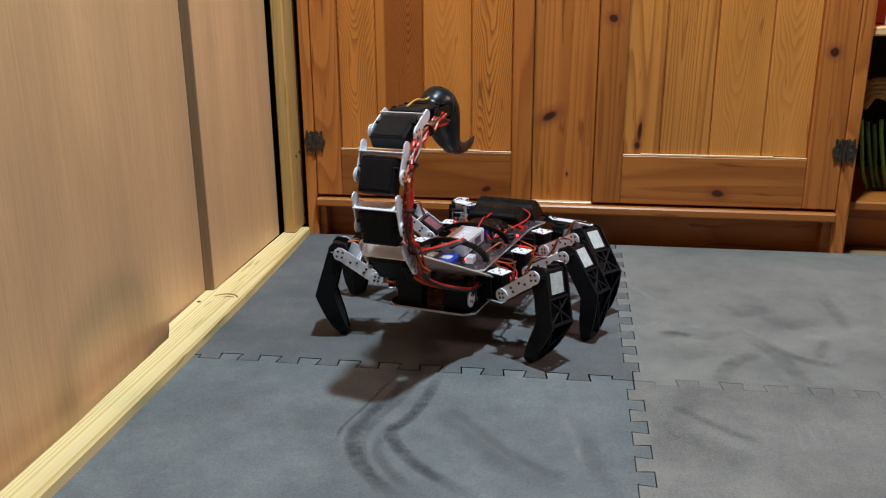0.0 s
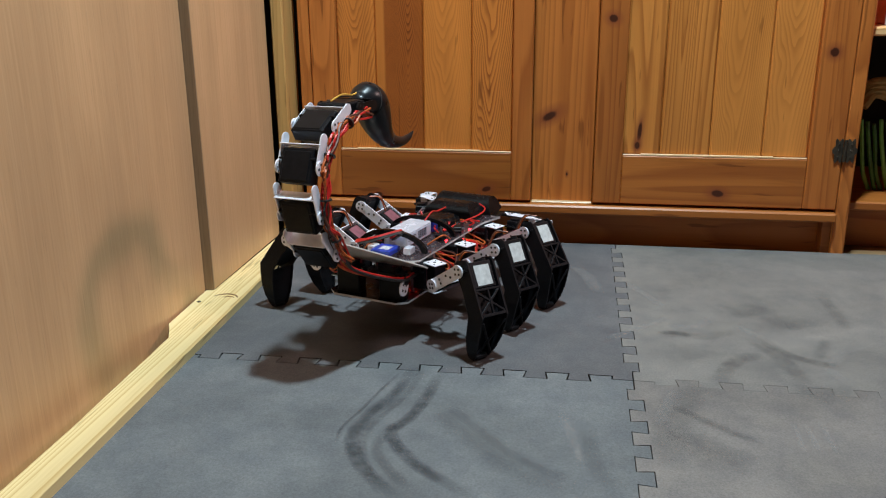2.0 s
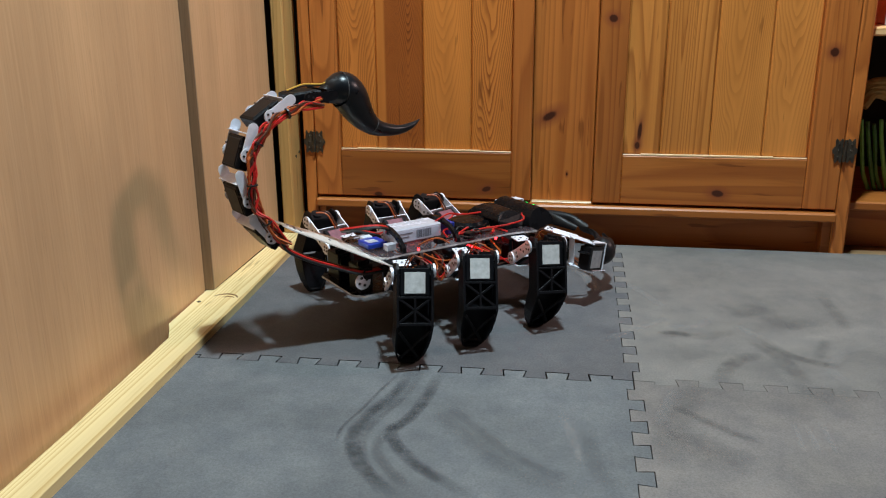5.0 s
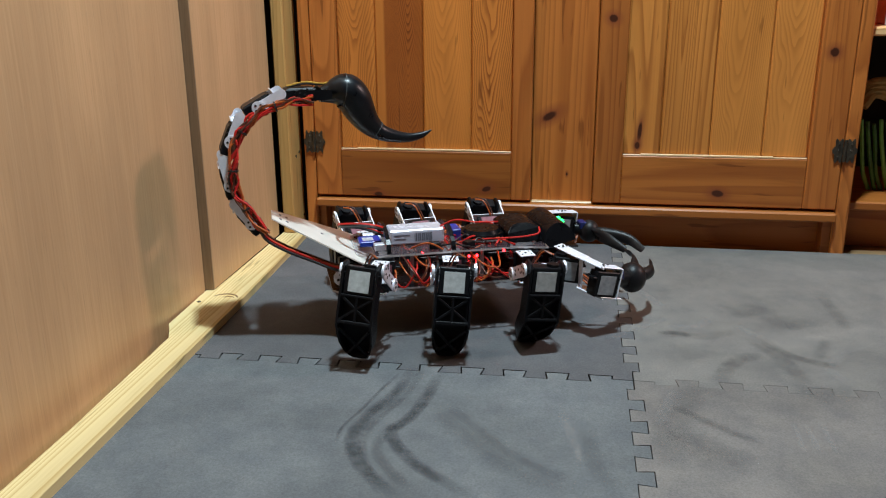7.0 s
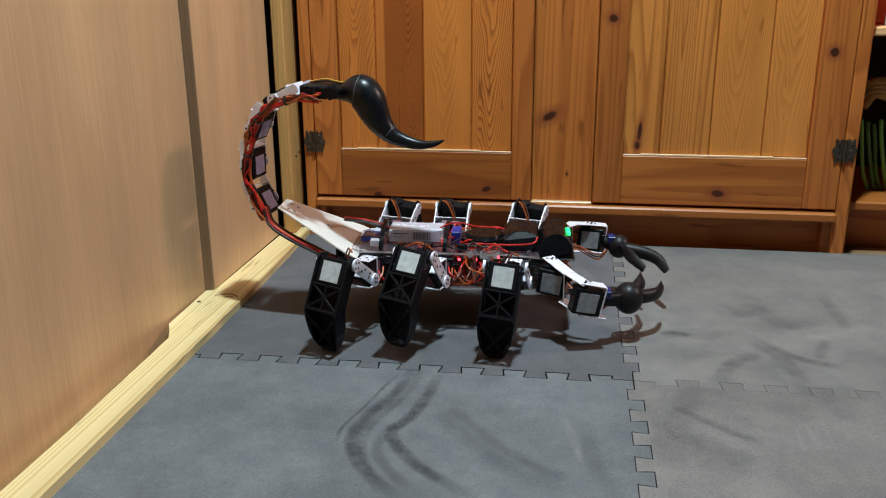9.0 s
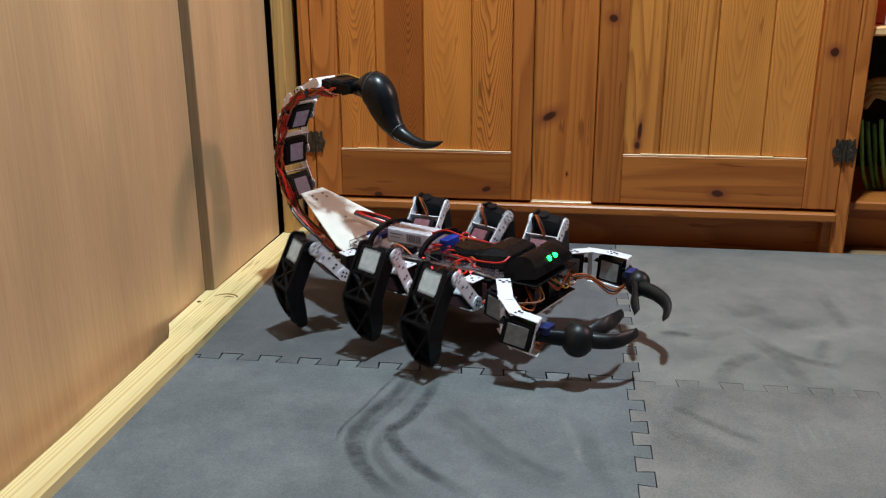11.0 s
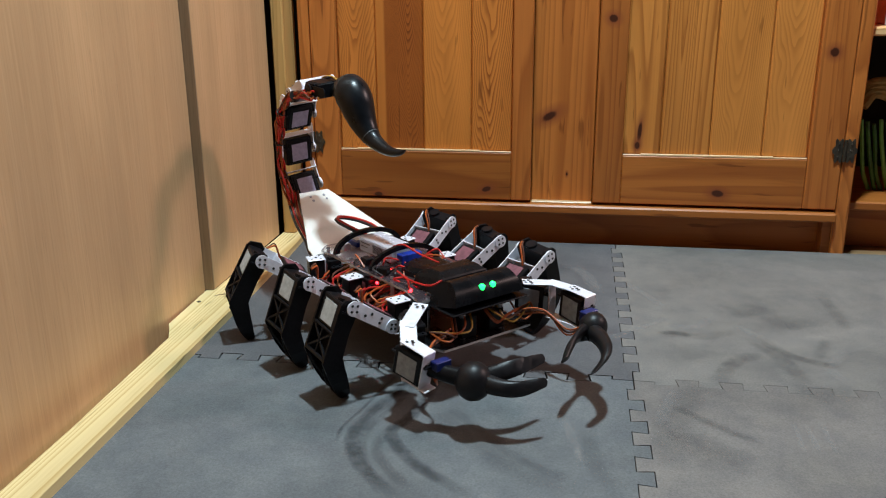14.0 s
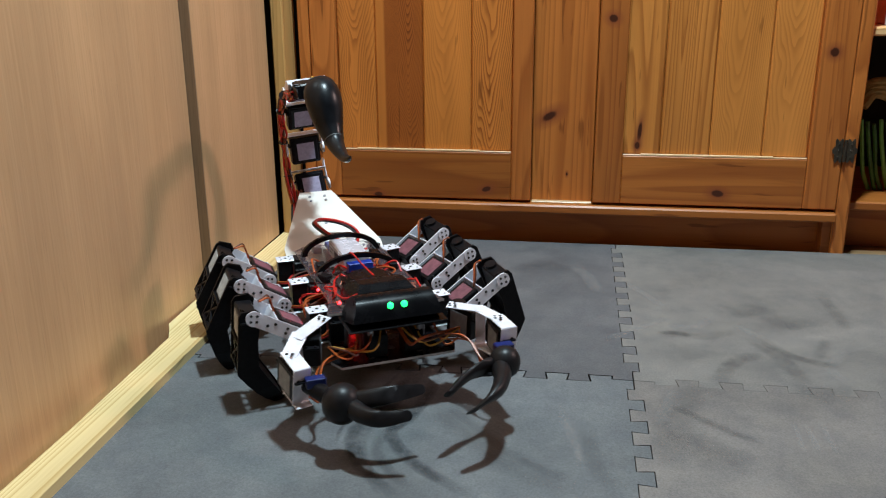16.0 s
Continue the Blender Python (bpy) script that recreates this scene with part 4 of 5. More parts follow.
def build_claw(robot, side, s1, s2, bulb, tips, turn1, turn2, plate, pitch):
    """An arm of two servos, alloy brackets, and a pincer with two curved fingers."""
    arm = empty("claw_arm")
    arm.parent = robot
    tagged(arm, "jointed pincer arm with white brackets and black fingers")
    m1 = pose(*s1, 0, 0.6 * pitch, turn1)
    m2 = pose(*s2, 0, pitch, turn2)
    servo(arm, m1 @ pose(0, 0, 0, 0, 0, 90), label_slate, (1, -1))
    servo(arm, m2 @ pose(0, 0, 0, 0, 0, 90), label_slate, (1, -1))
    a, b = Vector(s1), Vector(s2)
    for drop in (0.0, 0.0455):
        bm = bmesh.new()
        pts = [Vector(p) - Vector((0, 0, drop)) for p in plate]
        run = pts if not drop else pts[1:]
        for q0, q1 in zip(run, run[1:]):
            d = q1 - q0
            ang = math.degrees(math.atan2(d.y, d.x))
            lean = math.degrees(math.atan2(-d.z, Vector((d.x, d.y)).length))
            add_box(bm, (-0.006, -0.0098, -0.0008), (d.length + 0.006, 0.0098, 0.0008), 0.0005, pose(*q0, 0, lean, ang))
        part("bracket", bm, alloy_white, arm, "white alloy arm bracket")
        if not drop:
            for c in (pts[0], pts[2]):
                plate_holes(arm, [(0.0045 * math.cos(k), 0.0045 * math.sin(k)) for k in (0.5, 2.07, 3.64, 5.2)] + [(0.009, 0.0)], Matrix.Translation(c + Vector((0, 0, 0.0012))), 0.0019)
    lo = Vector(plate[1])
    end = Vector(plate[3])
    out = (end - Vector(plate[2])).normalized()
    part("bracket_web", box((-0.0008, -0.0105, -0.0455), (0.0008, 0.0105, 0.0), 0.0004, pose(*(end + out * 0.0055), 0, pitch, math.degrees(math.atan2(out.y, out.x)))), alloy_white, arm)
    part("bracket_web", box((-0.0008, -0.0062, -0.0455), (0.0008, 0.0062, 0.0), 0.0004, Matrix.Translation(lo + Vector((-0.003, side * 0.002, 0)))), alloy_white, arm)
    bv = Vector(bulb)
    d = (bv - b).normalized()
    part("wrist", swept([b + d * 0.022, b + d * 0.03, bv - d * 0.008], [0.009, 0.010, 0.012], 12), servo_black, arm, smooth=True)
    bm = box((-0.006, -0.011, -0.006), (0.006, 0.011, 0.005), 0.001, Matrix.Translation(b + d * 0.036 + Vector((0, 0, 0.010))))
    part("small_servo", bm, blue_dark, arm, "small blue servo at the wrist")
    bm = bmesh.new()
    bmesh.ops.create_uvsphere(bm, u_segments=18, v_segments=12, radius=0.0210 if side < 0 else 0.0175)
    bmesh.ops.scale(bm, vec=(1.0, 1.05, 1.1), verts=bm.verts)
    bmesh.ops.translate(bm, vec=bv, verts=bm.verts)
    part("palm", bm, finger_black, arm, smooth=True)
    for k, (tp, bow) in enumerate(tips):
        tp, bow = Vector(tp), Vector(bow)
        pts = [bv + (tp - bv) * 0.12, bv + (tp - bv) * 0.35 + bow * 0.8, bv + (tp - bv) * 0.65 + bow, tp]
        part("finger", swept(pts, [0.0112, 0.0105, 0.0092, 0.0058], 14), finger_black, arm, "curved black pincer finger", smooth=True)
    for k, mat in enumerate((wire_orange, wire_brown, wire_orange)):
        o = Vector((0, 0.004 * k * side, -0.004 * k))
        part("servo_cable", cable([Vector((0.178, side * 0.05, 0.088)) + o, (a + b) / 2 + Vector((0.004, -side * 0.024, -0.004)) + o, b + Vector((0.012, -side * 0.026, -0.02 - 0.004 * k)), b + Vector((0.03, -side * 0.012, -0.012))], 0.0013), mat, arm)
    return arm


def edge_of(bm):
    """The cut edges of a sheet take the second material."""
    bm.normal_update()
    for f in bm.faces:
        if abs(f.normal.z) < 0.5:
            f.material_index = 1


def build_robot():
    robot = empty("robot_scorpion")
    tagged(robot, "six-legged black and silver robot scorpion with pincers and tail", "robot")
    rng = random.Random(11)

    # chassis
    low = [(-0.172, -0.050), (-0.160, -0.064), (0.120, -0.066), (0.172, -0.078), (0.192, -0.070), (0.192, 0.070), (0.172, 0.078), (0.120, 0.066), (-0.160, 0.064), (-0.172, 0.050)]
    bm = bmesh.new()
    add_prism(bm, low, 0.066, 0.069)
    edge_of(bm)
    part("lower_plate", bm, (gloss_black, sheet_edge), robot, "glossy dark lower chassis plate with pale cut edges")
    up = [(-0.135, -0.046), (-0.12, -0.062), (0.10, -0.062), (0.145, -0.074), (0.145, 0.074), (0.10, 0.062), (-0.12, 0.062), (-0.135, 0.046)]
    bm = bmesh.new()
    add_prism(bm, up, 0.1155, 0.1185)
    edge_of(bm)
    part("upper_plate", bm, (clear_sheet, sheet_edge), robot, "clear acrylic upper deck plate")
    for x in (-0.12, -0.055, 0.05, 0.13):
        for y in (-0.05, 0.05):
            bm = bmesh.new()
            add_cyl(bm, 0.003, 0.003, 0.0464, pose(x, y, 0.0923), 6)
            add_cyl(bm, 0.0032, 0.0025, 0.0022, pose(x, y, 0.1197), 8)
            part("standoff", bm, screw_steel, robot)
    # hip servos in the chassis
    for x in HIP_X.values():
        for sy in (-1, 1):
            servo(robot, pose(x, sy * 0.060, HIP_Z + 0.001, 0, 0, 90 if sy > 0 else -90) @ pose(0, 0.004, 0), label_wine, (1, -1))
    # battery with printed wrap, held by two black arches
    pack = part("battery", box((-0.083, -0.019, 0.119), (0.000, 0.019, 0.1415), 0.002), pack_wrap, robot, "silver-wrapped battery pack with a barcode label")
    for sy in (-1, 1):
        part("pack_label", box((-0.079, sy * 0.0192, 0.1215), (-0.004, sy * 0.0196, 0.138), 0.0001), pack_pale, pack)
        x = -0.045
        for k in range(13):
            w = (0.0008, 0.0016, 0.0012)[k % 3]
            part("barcode_bar", box((x, sy * 0.0197, 0.1245), (x + w, sy * 0.01995, 0.1365)), pack_dark, pack)
            x += w + (0.0009, 0.0006, 0.0012)[(k * 2) % 3]
        part("label_bar", box((-0.076, sy * 0.0197, 0.133), (-0.052, sy * 0.01995, 0.1345)), pack_dark, pack)
        part("label_bar", box((-0.076, sy * 0.0197, 0.128), (-0.058, sy * 0.01995, 0.129)), pack_dark, pack)
    for x, top in ((-0.089, 0.148), (0.006, 0.146)):
        o = []
        n = 14
        for k in range(n + 1):
            a = math.pi * k / n
            o.append((0.058 * math.cos(a), 0.1185 + (top - 0.1185) * math.sin(a)))
        for k in range(n, -1, -1):
            a = math.pi * k / n
            o.append((0.050 * math.cos(a), 0.1185 + (top - 0.125) * math.sin(a)))
        bm = bmesh.new()
        add_prism(bm, o, -0.003, 0.003, pose(x, 0, 0) @ pose(0, 0, 0, 90, 0, 90))
        part("battery_arch", bm, gloss_black, robot, "glossy black arch over the battery")
    part("voltage_meter", box((0.012, -0.017, 0.119), (0.026, 0.017, 0.137), 0.001), blue_part, robot, "blue electronic module")
    module = part("power_module", box((-0.126, -0.016, 0.1188), (-0.094, 0.016, 0.1265), 0.001), blue_part, robot, "blue power module with a white label")
    part("module_label", box((-0.121, -0.010, 0.1266), (-0.105, 0.006, 0.1270)), pack_wrap, module)
    part("circuit_board", box((0.03, -0.04, 0.1205), (0.085, 0.04, 0.1225), 0.0004), plain("board_dark", (0.03, 0.02, 0.02), 0.4), robot)
    bm = bmesh.new()
    for r0, r1, z, h in ((0.036, 0.034, 0.1255, 0.006), (0.030, 0.026, 0.1305, 0.005)):
        add_cyl(bm, r0, r1, h, pose(0.062, 0, z), 28)
    part("round_cover", bm, gloss_black, robot, "round glossy black cover", smooth=True)
    for x, y, mat in ((-0.11, 0.02, alloy_white), (-0.10, -0.034, pack_wrap), (0.03, -0.05, servo_black), (-0.02, -0.045, servo_black), (0.01, 0.048, servo_black), (-0.05, 0.04, gloss_black)):
        bm = box((-0.008, -0.006, 0), (0.008, 0.006, 0.010), 0.0008, pose(x, y, 0.1187, 0, 0, rng.uniform(-30, 30)))
        part("connector", bm, mat, robot)
    # controller hood and head
    o = [(0.092, 0.119), (0.092, 0.134), (0.098, 0.141), (0.110, 0.1445), (0.128, 0.1445), (0.142, 0.139), (0.146, 0.119)]
    bm = bmesh.new()
    add_prism(bm, o, -0.047, 0.047, UP)
    for v in bm.verts:
        v.co.y *= 1.0 - 0.35 * max(0.0, (v.co.z - 0.130) / 0.0145)
    bmesh.ops.bevel(bm, geom=list(bm.edges), offset=0.0015, segments=1, affect="EDGES")
    part("controller_hood", bm, gloss_black, robot, "black arched hood over the controller")
    o = []
    for k in range(13):
        a = math.pi * (1.05 - 0.98 * k / 12)
        o.append((0.169 + 0.026 * math.cos(a), 0.114 + 0.032 * math.sin(a)))
    bm = bmesh.new()
    add_prism(bm, o, -0.058, 0.058, UP)
    for v in bm.verts:
        v.co.y *= 1.0 - 0.20 * max(0.0, (v.co.z - 0.114) / 0.032)
    head = part("head", bm, gloss_black, robot, "glossy black half-round head with two green eyes", smooth=True)
    for y in (-0.0085, 0.0085):
        bm = bmesh.new()
        bmesh.ops.create_uvsphere(bm, u_segments=12, v_segments=8, radius=0.0042)
        bmesh.ops.translate(bm, vec=(0.1875, y, 0.1362), verts=bm.verts)
        part("eye", bm, eye_green, head, "glowing green eye", smooth=True)
    part("head_rim", box((0.141, -0.061, 0.1105), (0.1965, 0.061, 0.1125), 0.0007), gloss_black, robot)
    for sy in (-1, 1):
        bm = bmesh.new()
        add_cyl(bm, 0.004, 0.004, 0.042, pose(0.176, sy * 0.03, 0.0895), 10)
        part("front_post", bm, screw_steel, robot)
        part("sensor_block", box((0.158, sy * 0.022 - 0.012, 0.070), (0.180, sy * 0.022 + 0.012, 0.098), 0.001), servo_black, robot)
    # red status lights
    for x, y, z in ((0.028, -0.060, 0.108), (0.085, -0.045, 0.108), (0.05, -0.02, 0.095), (-0.03, 0.0, 0.098)):
        bm = bmesh.new()
        bmesh.ops.create_uvsphere(bm, u_segments=10, v_segments=6, radius=0.0021)
        bmesh.ops.translate(bm, vec=(x, y, z), verts=bm.verts)
        part("status_light", bm, led_red, robot, "small glowing red light")
    # tail plate: bent sheet rising to the rear
    bm = bmesh.new()
    o = [(-0.018, -0.060), (0.0, -0.074), (0.022, -0.074), (0.148, -0.026), (0.148, 0.026), (0.022, 0.074), (0.0, 0.074), (-0.018, 0.060)]
    tip = Matrix.Translation((-0.118, 0, 0.1065)) @ Matrix.Rotation(math.atan2(0.068, 0.138), 4, "Y") @ pose(0, 0, 0, 0, 0, 180)
    add_prism(bm, o, 0, 0.0018, tip)
    plate = part("tail_plate", bm, glare_sheet, robot, "clear sheet carrying the tail, whitened with painted lamp glare")
    for x, y in ((0.135, -0.012), (0.125, -0.012), (0.135, 0.012), (0.125, 0.012), (0.004, -0.055), (0.012, -0.045), (0.004, 0.055), (0.012, 0.045), (0.07, 0.0)):
        bm = bmesh.new()
        add_cyl(bm, 0.0022, 0.0022, 0.0012, tip @ pose(x, y, 0.0023), 8)
        part("plate_screw", bm, screw_steel, plate)
    servo(robot, pose(-0.150, -0.035, 0.088, 0, 0, 0) @ pose(0, 0, 0, 90, 0, 0), label_lilac, (1,))
    servo(robot, pose(-0.150, 0.035, 0.088, 0, 0, 0) @ pose(0, 0, 0, 90, 0, 0), label_lilac, (1,))
    bm = bmesh.new()
    add_cyl(bm, 0.012, 0.012, 0.002, pose(-0.158, -0.0565, 0.088, 90, 0, 0), 20)
    part("servo_horn", bm, alloy_white, robot)
    plate_holes(robot, [(0.006 * math.cos(a), 0.006 * math.sin(a)) for a in (0.4, 1.97, 3.54, 5.1)], pose(-0.158, -0.0578, 0.088, 90, 0, 0), 0.0022)
    # wires: loom under the plate, loops over the deck
    for k, mat in enumerate((wire_black, wire_red, wire_brown, wire_orange, wire_red, wire_brown, wire_orange)):
        o = Vector((0.0015 * (k % 3), -0.009 + 0.003 * k, 0.0025 * (k % 2)))
        part("loom_cable", cable([Vector(p) + o for p in ((-0.270, -0.026, 0.172), (-0.262, -0.028, 0.148), (-0.235, -0.034, 0.130), (-0.195, -0.040, 0.112), (-0.16, -0.05, 0.100), (-0.12, -0.05, 0.098))], 0.0021 if mat is wire_black else 0.0017), mat, robot)
    for k, mat in enumerate((wire_black, wire_red)):
        o = Vector((0, 0.003 * k, 0.002 * k))
        part("power_loop", cable([Vector(p) + o for p in ((-0.082, 0.004, 0.130), (-0.095, -0.020, 0.146), (-0.122, -0.032, 0.156), (-0.150, -0.012, 0.152), (-0.150, 0.020, 0.142), (-0.118, 0.032, 0.134), (-0.085, 0.018, 0.124))], 0.0022), mat, robot)
    # servo leads: slack loops along both flanks
    for k in range(40):
        mat = (wire_orange, wire_red, wire_orange, wire_brown, wire_red, wire_orange)[k % 6]
        sy = -1 if k % 2 else 1
        x, run = rng.uniform(-0.10, 0.06), rng.uniform(0.025, 0.065)
        z, belly = rng.uniform(0.088, 0.108), rng.uniform(0.064, 0.080)
        pts = [(x, sy * 0.040, z), (x + 0.15 * run, sy * belly, z - rng.uniform(0.004, 0.016)), (x + 0.5 * run, sy * (belly + 0.003), z - rng.uniform(0.008, 0.024)), (x + 0.85 * run, sy * belly, z - rng.uniform(0.0, 0.012)), (x + run, sy * 0.042, z + rng.uniform(-0.006, 0.006))]
        part("deck_wire", cable(pts, 0.0013, 6), mat, robot)
    for k in range(16):
        mat = (wire_red, wire_red, wire_orange, wire_black)[k % 4]
        x, y = rng.uniform(-0.09, 0.09), rng.choice((-1, 1)) * rng.uniform(0.024, 0.055)
        pts = [(x, y, 0.1195)]
        for j in range(3):
            x += rng.uniform(-0.005, 0.03)
            y = max(-0.06, min(0.06, y + rng.uniform(-0.014, 0.014)))
            pts.append((x, y, rng.uniform(0.122, 0.130) if j < 2 else 0.1195))
        part("deck_wire", cable(pts, 0.0014, 6), mat, robot)
    for k in range(10):
        mat = (wire_orange, wire_yellow, wire_orange, wire_brown)[k % 4]
        y0 = rng.uniform(-0.05, 0.05)
        sy = 1 if y0 > 0 else -1
        part("front_wire", cable([(0.172, y0, 0.104), (0.190, y0 + sy * 0.010, rng.uniform(0.078, 0.094)), (0.192, y0 + sy * 0.026, rng.uniform(0.076, 0.092)), (0.178, sy * 0.082, 0.092)], 0.0013), mat, robot)
    part("cover_cable", cable([(0.02, -0.03, 0.121), (0.05, -0.042, 0.127), (0.10, -0.054, 0.130), (0.135, -0.05, 0.132), (0.142, -0.036, 0.138)], 0.0013), wire_red, robot)
    part("cover_cable", cable([(-0.005, -0.01, 0.142), (0.02, -0.01, 0.150), (0.05, -0.004, 0.143), (0.088, 0.0, 0.140)], 0.0013), wire_red, robot)

    build_claw(robot, -1, (0.164, -0.098, 0.091), (0.209, -0.130, 0.0755), (0.272, -0.090, 0.066), [((0.297, -0.010, 0.080), (0.009, -0.003, 0.005)), ((0.328, -0.035, 0.069), (0.009, -0.007, -0.003))], -14, 14,
               [(0.160, -0.084, 0.1205), (0.182, -0.116, 0.1125), (0.205, -0.131, 0.1025), (0.230, -0.125, 0.0965)], 12)
    build_claw(robot, 1, (0.172, 0.090, 0.097), (0.230, 0.113, 0.0935), (0.276, 0.098, 0.085), [((0.307, 0.019, 0.074), (-0.005, 0.0, 0.005)), ((0.343, 0.030, 0.068), (0.013, 0.007, 0.003))], 25, -4,
               [(0.184, 0.070, 0.1245), (0.203, 0.098, 0.1225), (0.228, 0.110, 0.119), (0.250, 0.112, 0.117)], 5)
    tail = build_tail(robot)
    legs = {}
    first = build_leg(robot)
    for row in ("front", "middle", "rear"):
        for side in ("right", "left"):
            if not legs:
                legs[(row, side)] = first
            else:
                legs[(row, side)] = tuple(copy_thing(ob, Matrix()) for ob in first)
    return robot, tail, legs


